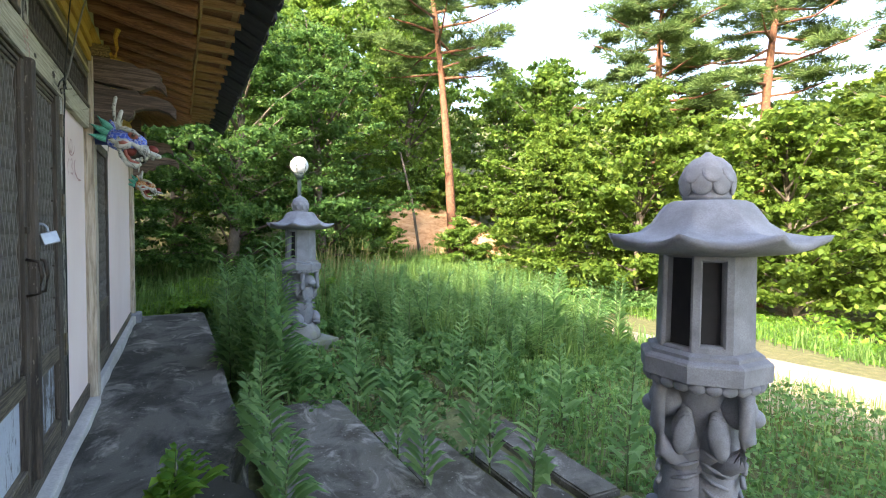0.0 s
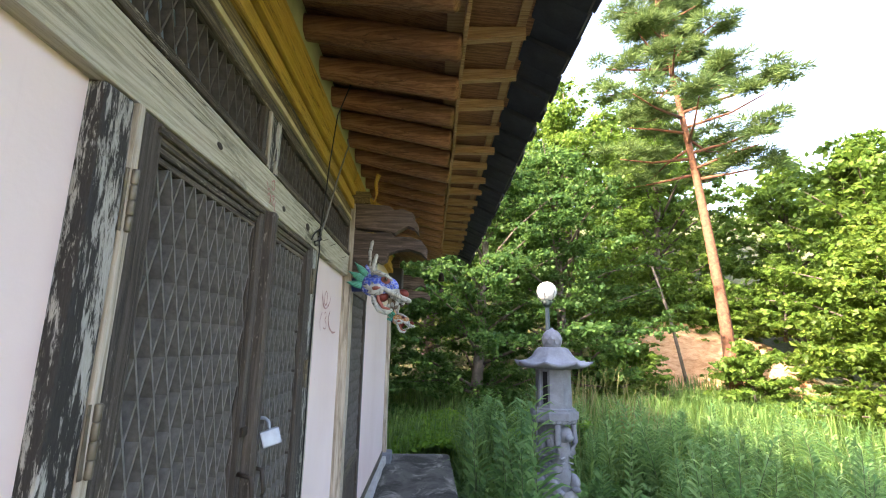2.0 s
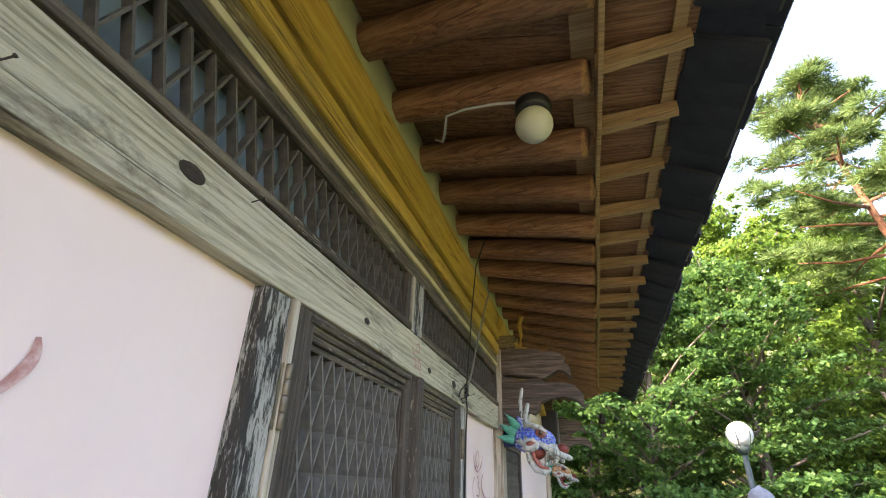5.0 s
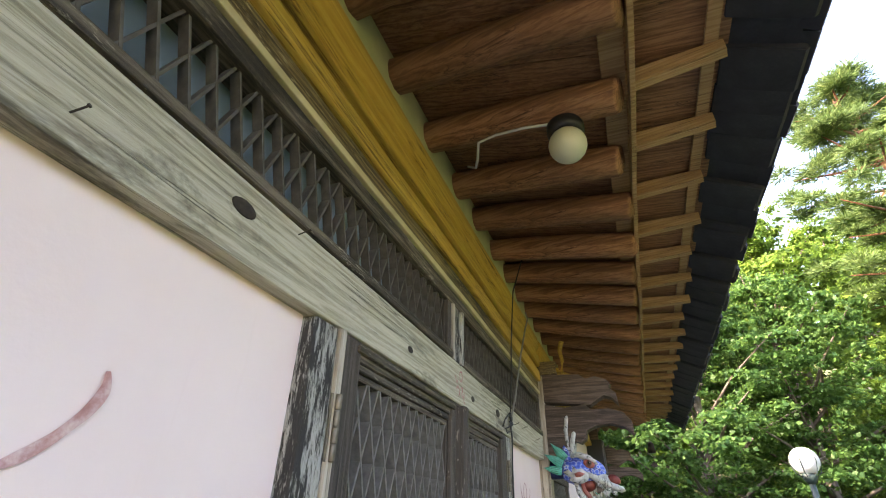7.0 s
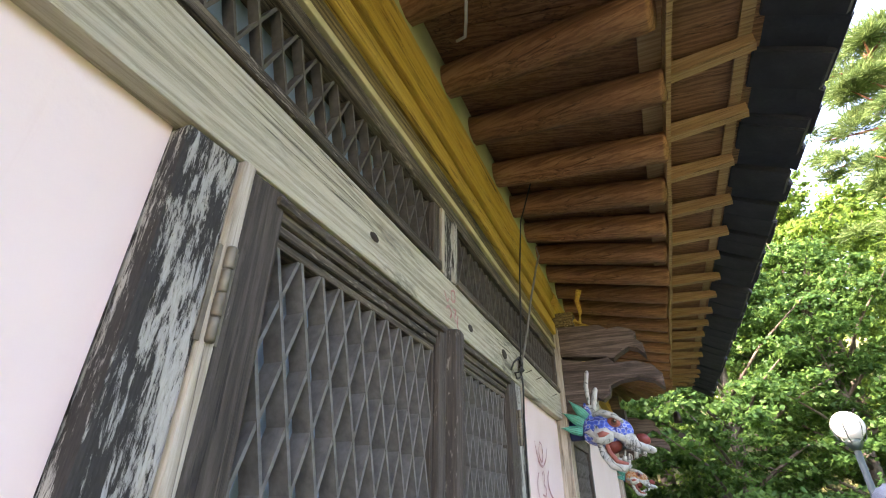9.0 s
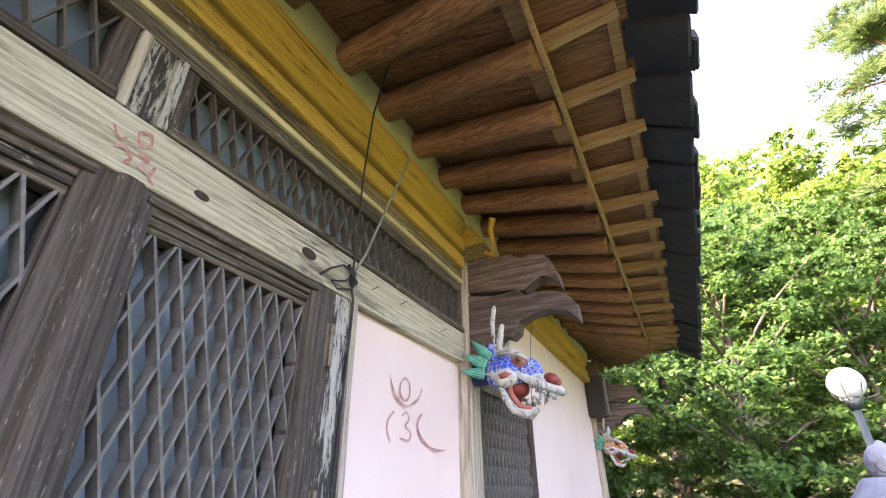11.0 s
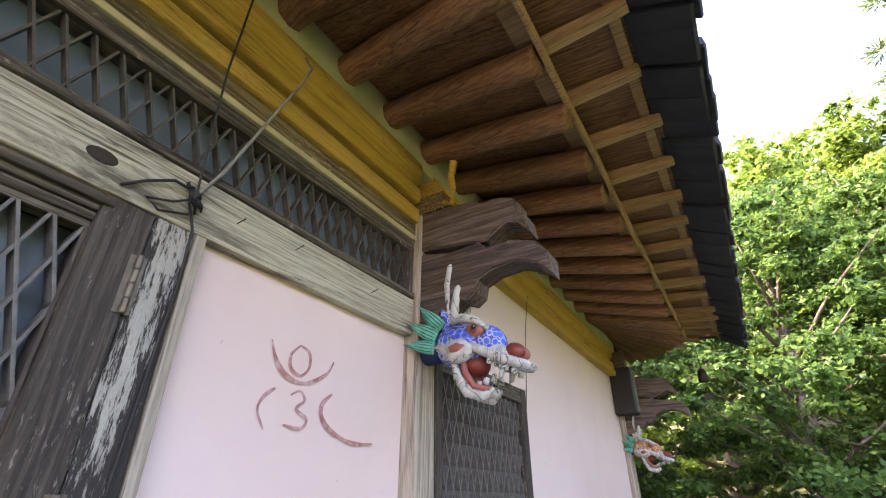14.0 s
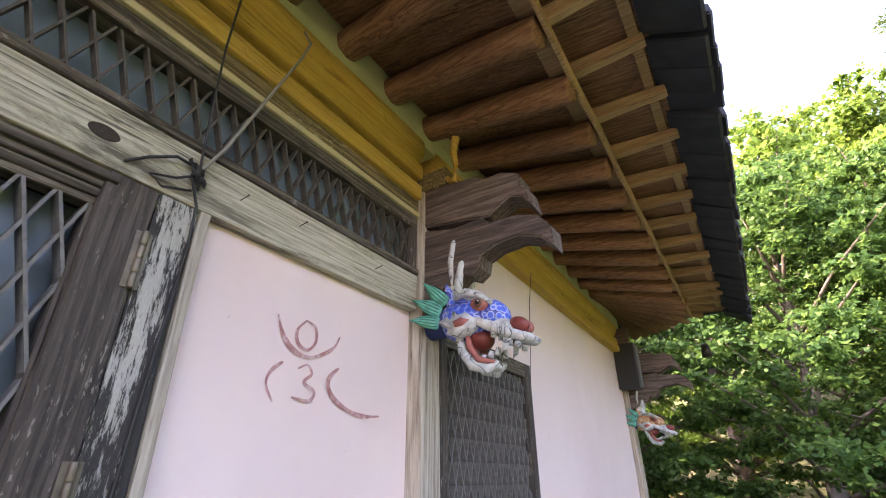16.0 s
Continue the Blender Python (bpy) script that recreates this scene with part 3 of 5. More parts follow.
# transom lattices
def transom(name, y0, y1):
    t = thing(name, "dark diamond lattice transom over the lintel", "window", "transom windows", "structure")
    part("bottom_rail", box(-0.03, 0.040, y0, y1, 2.101, 2.125, 0.004, None, 0.002, 12), M_FRAME, t)
    part("stile", box(-0.03, 0.030, y0, y0 + 0.035, 2.126, 2.30, 0.004), M_FRAMEV, t)
    part("stile", box(-0.03, 0.030, y1 - 0.035, y1, 2.126, 2.30, 0.004), M_FRAMEV, t)
    for bm in lattice(y0 + 0.03, y1 - 0.03, 2.115, 2.316, 0.014, 0.0569, 2.8, 0.0052, 0.022, 2.468):
        part("slat", bm, M_SLATD, t)
    part("pane", box(-0.040, -0.035, y0, y1, 2.11, 2.31), M_GLASS, t, "dim glass pane with a bluish sky reflection in its colour")


transom("window_1", -0.6, 2.048)
transom("window_2", 2.158, 3.69)
tp = thing("transom_post", "short dark post with pale edges between the transoms", "post", "", "structure")
part("post", box(-0.03, 0.032, 2.073, 2.133, 2.101, 2.301, 0.004), M_FLAKE2, tp)
part("pale_strip", box(-0.03, 0.040, 2.134, 2.157, 2.101, 2.301, 0.003), M_FLAKE, tp)
part("pale_strip", box(-0.03, 0.036, 2.050, 2.072, 2.101, 2.301, 0.003), M_POSTW, tp)

# shutter in the end bay
sh = thing("door_3", "tall closed lattice shutter beside the column", "door", "", "structure")
part("stile", box(-0.10, 0.020, 3.87, 3.925, 0.17, 1.96, 0.005), M_FRAMEV, sh)
part("stile", box(-0.10, 0.020, 4.705, 4.770, 0.17, 1.96, 0.005), M_FRAMEV, sh)
part("gap_post", box(-0.12, 0.012, 3.81, 3.868, 0.17, 1.96, 0.004), M_POSTW, sh)
part("top_rail", box(-0.10, 0.018, 3.926, 4.704, 1.885, 1.96, 0.005), M_FRAME, sh)
part("middle_rail", box(-0.10, 0.018, 3.926, 4.704, 0.58, 0.66, 0.005), M_FRAME, sh)
part("bottom_rail", box(-0.10, 0.018, 3.926, 4.704, 0.17, 0.26, 0.005), M_FRAME, sh)
part("panel", box(-0.10, 0.0, 3.926, 4.704, 0.26, 0.58), M_FRAMEV, sh)
for bm in lattice(3.926, 4.704, 0.66, 1.885, 0.004, 0.0551, 3.0, 0.0058, 0.026, 3.945):
    part("slat", bm, M_SLAT, sh)
part("pane", box(-0.105, -0.100, 3.92, 4.71, 0.62, 1.90), M_GLASS, sh, "dim glass pane")

# ---- eaves ----
ROOF_Y1 = 7.55
roof = thing("roof", "tiled roof with deep eaves on round brown rafters", "roof", "", "structure")
raf = mesh_of(tube([(-0.12, 0, 2.898), (0.05, 0, 2.857), (0.25, 0, 2.809), (0.48, 0, 2.753), (0.695, 0, 2.700), (0.705, 0, 2.697)], [0.055, 0.056, 0.058, 0.056, 0.053, 0.047], 16, None, 0.14), "rafter", M_RAFTER, True)
fly = mesh_of(prism([(0.60, 2.752), (0.985, 2.752), (0.985, 2.792), (0.60, 2.825)], "y", -0.020, 0.020, 0.004), "flying_rafter", M_FLY)
RAF0, RAFD = 1.66, 0.291   # rafter ends over the eave, measured along the wall
random.seed(4)
k = -19
while RAF0 + RAFD * k < 6.2:
    y = RAF0 + RAFD * k
    k += 1
    skew = -0.20 + 0.07 * max(0.0, min(1.0, (y - 2.4) / 1.0)) + 0.13 * max(0.0, min(1.3, (y - 3.4) / 1.7))
    for nm, me, pivot in (("rafter", raf, 0.70), ("flying_rafter", fly, 0.98)):
        ob = new(nm, me)
        ob.parent = roof
        a = skew + random.uniform(-0.012, 0.012) + (0.04 if nm == "flying_rafter" else 0)
        ob.location = (0.008 * random.uniform(-1, 1), y - pivot * math.sin(a) + 0.008 * random.uniform(-1, 1), 0.005 * random.uniform(-1, 1))
        ob.rotation_euler = (0, random.uniform(-0.005, 0.005), a)
# fan rafters at the corner
for j in range(9):
    a = radians(7 + 9.5 * j)
    for nm, me in (("rafter", raf), ("flying_rafter", fly)):
        ob = new(nm, me)
        ob.parent = roof
        s = 1.0 + 0.10 * math.sin(math.pi * min(j, 8) / 8)
        ob.matrix_basis = Matrix.Translation((0.02, 6.28 + 0.085 * j, 0.012 * j)) @ pose(0, 0, 0, 0, 0, math.degrees(a)) @ Matrix.Diagonal((s, 1, 1, 1))
part("eave_batten", box(0.708, 0.724, -4.0, 6.9, 2.700, 2.752, 0.003, None, 0.008, 60), M_FLY, roof)
part("spacer_board", box(0.640, 0.706, -4.0, 6.9, 2.752, 2.764, 0.002, None, 0.004, 40), M_FLY, roof)
part("end_strip", box(0.925, 0.962, -4.0, 7.1, 2.796, 2.808, 0.002, None, 0.003, 40), M_FLY, roof)
# soffit boards
bm = bmesh.new()
y = -4.0
random.seed(9)
while y < 7.2:
    w = random.uniform(0.10, 0.16)
    b = prism([(-0.12, 2.966), (0.70, 2.768), (0.70, 2.783), (-0.12, 2.981)], "y", y, y + w - 0.003)
    me = bpy.data.meshes.new("j")
    b.to_mesh(me)
    b.free()
    bm.from_mesh(me)
    bpy.data.meshes.remove(me)
    y += w
part("soffit_boards", bm, M_SOFFIT, roof)
part("eave_boards", prism([(0.66, 2.834), (1.00, 2.806), (1.00, 2.818), (0.66, 2.848)], "y", -4.0, 7.3), M_SOFFIT, roof)

# tiles: a dark fascia with curved lips, the slope above
under = mesh_of(prism([(0.975, 2.798), (1.06, 2.752), (1.148, 2.708), (1.160, 2.716), (1.160, 2.745), (0.975, 2.840)], "y", -0.076, 0.076, 0.004), "eave_tile", M_TILE)
y = -3.9
while y < ROOF_Y1 - 0.1:
    ob = new("eave_tile", under)
    ob.parent = roof
    ob.location = (random.uniform(-0.004, 0.004), y, random.uniform(-0.004, 0.003))
    ob.rotation_euler = (random.uniform(-0.03, 0.03), 0, 0)
    y += 0.155
part("fascia_back", prism([(0.975, 2.815), (1.14, 2.735), (1.14, 2.775), (0.975, 2.860)], "y", -4.0, ROOF_Y1 - 0.05), M_TILE, roof)
lip = mesh_of(prism([(1.0, 2.825), (1.150, 2.728), (1.172, 2.712), (1.180, 2.722), (1.176, 2.762), (1.0, 2.885)], "y", -0.0745, 0.0745, 0.006), "tile", M_TILE)
y = -3.95
while y < ROOF_Y1:
    ob = new("tile", lip)
    ob.parent = roof
    ob.location = (random.uniform(-0.005, 0.005), y, random.uniform(-0.004, 0.004))
    ob.rotation_euler = (random.uniform(-0.03, 0.03), 0, random.uniform(-0.03, 0.03))
    y += 0.155
part("slope", prism([(1.155, 2.755), (1.155, 2.785), (-1.65, 4.55), (-4.5, 2.90), (-4.5, 2.87), (-1.65, 4.45)], "y", -4.2, ROOF_Y1), M_TILE, roof)
part("gable", prism([(0.95, 2.86), (-1.65, 4.4), (-4.3, 2.87)], "y", ROOF_Y1 - 0.06, ROOF_Y1 - 0.01), M_TILE, roof)


# ---- stone lanterns ----
def octr(r):
    return lambda a: r * math.cos(math.pi / 8) / math.cos((a + 1e-6) % (math.pi / 4) - math.pi / 8)


def ball(bm, c, r, u=14, v=10, slot=0, turn=None):
    """Adds an ellipsoid to a mesh."""
    m = Matrix.Translation(c) @ (turn or Matrix()) @ Matrix.Diagonal((*(r if isinstance(r, tuple) else (r, r, r)), 1))
    made = bmesh.ops.create_uvsphere(bm, u_segments=u, v_segments=v, radius=1, matrix=m)
    for w in made["verts"]:
        for f in w.link_faces:
            f.material_index = slot


def beast_pedestal():
    """Two crouching beasts back to back that bear the lantern, carved from one stone."""
    bm = lathe([(0.15, 0.32), (0.13, 0.45), (0.09, 0.6), (0.09, 0.85), (0.11, 1.02)], 20)
    for s in (-78, 102):
        p = bmesh.new()
        ball(p, (0.055, 0, 0.50), (0.115, 0.135, 0.22))
        ball(p, (0.065, 0, 0.72), (0.105, 0.125, 0.20))
        ball(p, (0.135, 0, 0.90), (0.085, 0.10, 0.085))
        ball(p, (0.20, 0, 0.875), (0.045, 0.06, 0.04))
        for k in range(16):
            a = radians(-130 + 260 * k / 15)
            ball(p, (0.085 - 0.02 * abs(math.sin(a)), 0.145 * math.sin(a), 0.80 + 0.04 * math.cos(a)), (0.04, 0.017, 0.085), 8, 6, 0, pose(0, 0, 0, 0, -14, 0))
        for q in (-1, 1):
            ball(p, (0.10, 0.15 * q, 0.40), (0.10, 0.055, 0.09))
            ball(p, (0.17, 0.12 * q, 0.345), (0.06, 0.04, 0.03))
            tube([(0.07, 0.08 * q, 0.66), (0.14, 0.12 * q, 0.72), (0.17, 0.13 * q, 0.82), (0.165, 0.125 * q, 0.93), (0.16, 0.12 * q, 1.02)], [0.05, 0.042, 0.033, 0.028, 0.034], 10, p)
            for k in range(4):
                tube([(0.005, 0.105 * q, 0.57 + 0.055 * k), (0.05, 0.134 * q, 0.555 + 0.055 * k), (0.11, 0.122 * q, 0.535 + 0.055 * k)], [0.006, 0.010, 0.006], 6, p)
            for k in range(3):
                tube([(0.15 + 0.012 * k, 0.03 * q, 0.56 + 0.06 * k), (0.165, 0.09 * q, 0.54 + 0.06 * k)], 0.012, 6, p)
        p.transform(pose(0, 0, 0, 0, 0, s))
        me = bpy.data.meshes.new("half")
        p.to_mesh(me)
        p.free()
        bm.from_mesh(me)
        bpy.data.meshes.remove(me)
    return bm


def curved_cap():
    """Eight-sided stone roof, its corners swept up."""
    bm = bmesh.new()
    seg = 64
    prof = [(0.21, 1.575, 0.0), (0.36, 1.590, 0.5), (0.415, 1.605, 1.0), (0.424, 1.628, 1.0), (0.36, 1.640, 0.55), (0.29, 1.668, 0.2), (0.235, 1.715, 0.05), (0.20, 1.77, 0), (0.175, 1.80, 0), (0.15, 1.812, 0), (0.09, 1.815, 0)]
    rings = []
    for r, z, lift in prof:
        ring = []
        for k in range(seg):
            a = 2 * math.pi * k / seg
            c = abs((a + 1e-6) % (math.pi / 4) - math.pi / 8) / (math.pi / 8)
            q = octr(r)(a) * (1 + 0.045 * lift * c ** 3)
            ring.append(bm.verts.new((q * math.cos(a), q * math.sin(a), z + 0.040 * lift * c ** 2.2)))
        rings.append(ring)
    for a, b in zip(rings, rings[1:]):
        for k in range(seg):
            bm.faces.new((a[k], a[(k + 1) % seg], b[(k + 1) % seg], b[k]))
    bm.faces.new(list(reversed(rings[0])))
    bm.faces.new(rings[-1])
    return bm


def stone_lantern(at, label):
    t = thing("stone_lantern", label, "stone lantern", "lantern pair", "", at)
    part("base_block", box(-0.36, 0.36, -0.36, 0.36, -0.12, 0.13, 0.015, None, 0.006), M_GRANITED, t, "mossy square base block")
    part("base_ring", lathe([(0.25, 0.13), (0.265, 0.16), (0.255, 0.22), (0.21, 0.29), (0.18, 0.33)], 28), M_GRANITED, t, "", True)
    part("pedestal", beast_pedestal(), M_GRANITE, t, "pedestal carved as crouching beasts", True)
    tier = part("tier", lathe([(octr(0.20), 1.02), (octr(0.25), 1.05), (octr(0.265), 1.055), (octr(0.268), 1.125), (octr(0.262), 1.135), (octr(0.235), 1.145), (octr(0.235), 1.16), (octr(0.215), 1.17)], 48), M_GRANITE, t, "octagonal tier")
    pm = bmesh.new()
    ball(pm, (0, 0, 0), (0.018, 0.034, 0.024), 10, 8)
    petal = mesh_of(pm, "petal", M_GRANITE, True)
    for k in range(24):
        a = 2 * math.pi * (k + 0.5) / 24
        ob = new("petal", petal)
        ob.parent = tier
        ob.matrix_basis = pose(0.228 * math.cos(a), 0.228 * math.sin(a), 1.032, 0, 12, math.degrees(a))
    bm = lathe([(octr(0.20), 1.165), (octr(0.195), 1.585)], 8)
    sides = [f for f in bm.faces if abs(f.normal.z) < 0.3]
    for k, (w, deep) in enumerate(((0.05, 1), (0.03, 0), (0.05, 0), (0.026, 1), (0.05, 1), (0.03, 0), (0.05, 0), (0.026, 1))):
        if not deep:
            continue
        bmesh.ops.inset_individual(bm, faces=[sides[k]], thickness=w - 0.012, depth=0.0)
        bmesh.ops.inset_individual(bm, faces=[sides[k]], thickness=0.012, depth=-0.012)
        bmesh.ops.inset_individual(bm, faces=[sides[k]], thickness=0.003, depth=-0.03)
        # back of the opening coloured black for the shade inside the box
        sides[k].material_index = 1
    fb = part("fire_box", bm, M_GRANITE, t, "octagonal fire box with dark windows")
    fb.data.materials.append(M_DARK)
    part("cap", curved_cap(), M_GRANITE, t, "curved stone roof", True)
    fin = part("finial", lathe([(0.085, 1.81), (0.095, 1.818), (0.098, 1.835), (0.092, 1.845), (0.106, 1.875), (0.108, 1.915), (0.092, 1.965), (0.060, 1.998), (0.028, 2.012), (0.010, 2.03)], 24), M_GRANITE, t, "lotus bud finial", True)
    pm = bmesh.new()
    ball(pm, (0, 0, 0), (0.012, 0.042, 0.046), 12, 10)
    bud = mesh_of(pm, "petal", M_GRANITE, True)
    for row, z, o in ((0, 1.880, 0), (1, 1.930, 0.5)):
        for k in range(8):
            a = 2 * math.pi * (k + o) / 8
            ob = new("petal", bud)
            ob.parent = fin
            ob.matrix_basis = pose((0.100 if row == 0 else 0.094) * math.cos(a), (0.100 if row == 0 else 0.094) * math.sin(a), z, 0, 4 if row == 0 else -24, math.degrees(a))
    t.rotation_euler = (0, 0, radians(20))
    return t


stone_lantern((2.625, 0.83, -0.41), "grey granite stone lantern on beast pedestal by the steps")
stone_lantern((1.98, 5.94, -0.30), "grey granite stone lantern standing in tall grass")

# lamp post
lp = thing("street_lamp", "white globe lamp on a dark green pole", "lamp", "", "", (2.20, 7.0, -0.35))
part("pole", tube([(0, 0, 0), (0, 0, 2.45)], [0.035, 0.03], 12), M_POLE, lp, "", True)
bm = bmesh.new()
bmesh.ops.create_uvsphere(bm, u_segments=24, v_segments=16, radius=0.135)
bmesh.ops.translate(bm, verts=bm.verts, vec=(0, 0, 2.62))
part("globe", bm, M_GLOBE, lp, "white milk-glass globe", True)
for k in range(6):
    a = 2 * math.pi * k / 6
    c, s = math.cos(a), math.sin(a)
    bm = tube([(0.03 * c, 0.03 * s, 2.44), (0.11 * c, 0.11 * s, 2.50), (0.142 * c, 0.142 * s, 2.60), (0.137 * c, 0.137 * s, 2.645)], 0.006, 6)
    part("cage_bar", bm, M_POLE, lp)
part("collar", lathe([(0.035, 2.40), (0.055, 2.43), (0.075, 2.47), (0.06, 2.50)], 16), M_POLE, lp, "", True)


# ---- trees ----
def leaf_cloud(centres, radii, count, size, seed, flat=0.6, droop=0.3):
    """Arrays of small folded leaves scattered through many clumps."""
    g = np.random.default_rng(seed)
    c = np.asarray(centres, float)
    r = np.asarray(radii, float)
    w = r ** 2 / np.sum(r ** 2)
    idx = g.choice(len(c), count, p=w)
    d = g.normal(size=(count, 3))
    d /= np.linalg.norm(d, axis=1)[:, None]
    rad = np.abs(g.normal(0.0, 0.75, count)) + 0.1
    p = c[idx] + d * (r[idx] * rad)[:, None] * np.array([1, 1, flat])
    up = d * 0.5 + g.normal(size=(count, 3)) * 0.45 + np.array([0, 0, 0.7])
    up /= np.linalg.norm(up, axis=1)[:, None]
    t = np.cross(up, g.normal(size=(count, 3)))
    t /= np.linalg.norm(t, axis=1)[:, None]
    t[:, 2] -= droop * g.uniform(0, 1, count)
    s = np.cross(up, t)
    sz = size * g.uniform(0.6, 1.35, count)
    L, W = (t * sz[:, None]), (s * (sz * 0.34)[:, None])
    v = np.stack([p - L * 0.5, p + W - up * (0.1 * sz)[:, None], p + L * 0.55, p - W - up * (0.1 * sz)[:, None]], axis=1).reshape(-1, 3)
    f = np.arange(count * 4).reshape(-1, 4)
    return v, f


M_BARK = stone("grey_brown_bark", (0.16, 0.13, 0.10), (0.06, 0.05, 0.04), 8, 60, 0.8)
M_PINEB = stone("red_pine_bark", (0.23, 0.10, 0.05), (0.05, 0.027, 0.017), 13, 40, 1.0)
M_LEAF = leafy("broad_leaves", (0.05, 0.11, 0.018), (0.10, 0.19, 0.03), (0.19, 0.29, 0.05), 0.45)
M_LEAFY = leafy("sunny_leaves", (0.045, 0.095, 0.015), (0.105, 0.185, 0.025), (0.20, 0.28, 0.045), 0.42)
# darker copy of the broad leaves: the slope's shade is in the colour
M_LEAF_SHADE = leafy("shade_coloured_leaves", (0.020, 0.064, 0.016), (0.055, 0.137, 0.032), (0.13, 0.24, 0.055), 0.42)
M_NEEDLE = leafy("pine_needles", (0.05, 0.10, 0.03), (0.09, 0.16, 0.045), (0.16, 0.23, 0.07), 0.25)


def broad_tree(x, y, height, spread, seed, mat, label, leaves=15000, size=0.17, low=0.12):
    rnd = random.Random(seed)
    z = ground_z(x, y)
    t = thing("tree", label, "tree", "wood behind the shrine", "", (x, y, z - 0.1))
    bm = bmesh.new()
    lean = (rnd.uniform(-0.06, 0.06) * height, rnd.uniform(-0.06, 0.06) * height)
    pts = [(lean[0] * f + 0.1 * rnd.uniform(-1, 1) * f, lean[1] * f, height * 0.85 * f) for f in (0, 0.12, 0.3, 0.5, 0.75, 1)]
    r0 = 0.02 * height
    tube(pts, [r0 * q for q in (1.25, 1.0, 0.85, 0.65, 0.4, 0.15)], 9, bm, 0.15)
    cs, rs = [], []
    n = 64
    for k in range(n):
        f = low + (1 - low) * (k + 0.5) / n
        a = k * 2.4 + rnd.uniform(-0.5, 0.5)
        prof = math.sin(math.pi * min(1.0, 0.16 + 0.84 * f) ** 0.85) ** 0.7
        reach = spread * prof * rnd.uniform(0.7, 1.15)
        b = Vector((lean[0] * f * 0.8, lean[1] * f * 0.8, height * 0.85 * max(0.08, f - 0.12)))
        e = Vector((lean[0] * f + reach * math.cos(a), lean[1] * f + reach * math.sin(a), height * f + rnd.uniform(-0.25, 0.25)))
        m = b.lerp(e, 0.5) + Vector((0, 0, 0.05 * height * rnd.uniform(0.3, 1.0)))
        if k % 2 == 0:
            tube([b, m, e], [r0 * 0.30, r0 * 0.18, r0 * 0.05], 5, bm)
        # flat sprays of leaves along the outer part of each limb, drooping at the tip
        for q in range(13):
            u = 0.30 + 0.75 * (q + rnd.random()) / 13
            p = (b.lerp(m, u * 2) if u < 0.5 else m.lerp(e, u * 2 - 1)) + Vector((rnd.uniform(-1, 1), rnd.uniform(-1, 1), rnd.uniform(-0.35, 0.35))) * (0.13 * spread)
            cs.append(p)
            rs.append(spread * rnd.uniform(0.03, 0.115))
    part("trunk", bm, M_BARK, t, "", True)
    v, f = leaf_cloud(cs, rs, leaves, size, seed, 0.38)
    ob = new("crown", from_arrays("crown", v, f, mat))
    ob.parent = t
    return t


def pine_tree(x, y, height, lean, seed, bare=0.5, spread=2.2, r0=0.17):
    rnd = random.Random(seed)
    z = ground_z(x, y)
    t = thing("pine_tree", "tall red pine with a bare orange trunk and tufted crown", "pine tree", "pines", "", (x, y, z - 0.1))
    bm = bmesh.new()
    ax = lambda f: Vector((lean[0] * f + 0.12 * math.sin(5 * f + seed), lean[1] * f + 0.1 * math.sin(4 * f), height * f))
    tube([ax(k / 12) for k in range(13)], [r0 * (1.15 - 0.95 * k / 12) for k in range(13)], 10, bm, 0.1)
    cs, rs = [], []
    for k in range(38):
        f = bare + (1 - bare) * (k + 0.5) / 38
        a = k * 2.4 + rnd.uniform(-0.5, 0.5)
        ln = spread * (1.08 - 0.75 * ((f - bare) / (1 - bare))) * rnd.uniform(0.45, 1.0)
        b = ax(f)
        e = b + Vector((math.cos(a) * ln, math.sin(a) * ln, rnd.uniform(-0.1, 0.45)))
        m = b.lerp(e, 0.55) + Vector((0, 0, rnd.uniform(-0.25, 0.1)))
        tube([b, m, e], [0.045, 0.03, 0.012], 5, bm)
        for q in range(6):
            cs.append(b.lerp(e, rnd.uniform(0.5, 1.08)) + Vector((rnd.uniform(-0.45, 0.45), rnd.uniform(-0.45, 0.45), rnd.uniform(-0.05, 0.3))))
            rs.append(rnd.uniform(0.26, 0.52))
    part("trunk", bm, M_PINEB, t, "", True)
    g = np.random.default_rng(seed)
    n = 66000
    c, r = np.array([list(q) for q in cs]), np.array(rs)
    i = g.integers(0, len(c), n)
    d = g.normal(size=(n, 3))
    d /= np.linalg.norm(d, axis=1)[:, None]
    d[:, 2] = np.abs(d[:, 2]) * 0.8 - 0.15
    p = c[i] + d * (r[i] * g.uniform(0.2, 0.9, n))[:, None] * np.array([1, 1, 0.55])
    L = (d + g.normal(size=(n, 3)) * 0.35) * 0.17
    s = np.cross(d, g.normal(size=(n, 3)))
    s /= np.linalg.norm(s, axis=1)[:, None] + 1e-6
    W = s * 0.015
    v = np.stack([p - W, p + W, p + L], axis=1).reshape(-1, 3)
    ob = new("crown", from_arrays("needles", v, np.arange(n * 3).reshape(-1, 3), M_NEEDLE))
    ob.parent = t
    return t


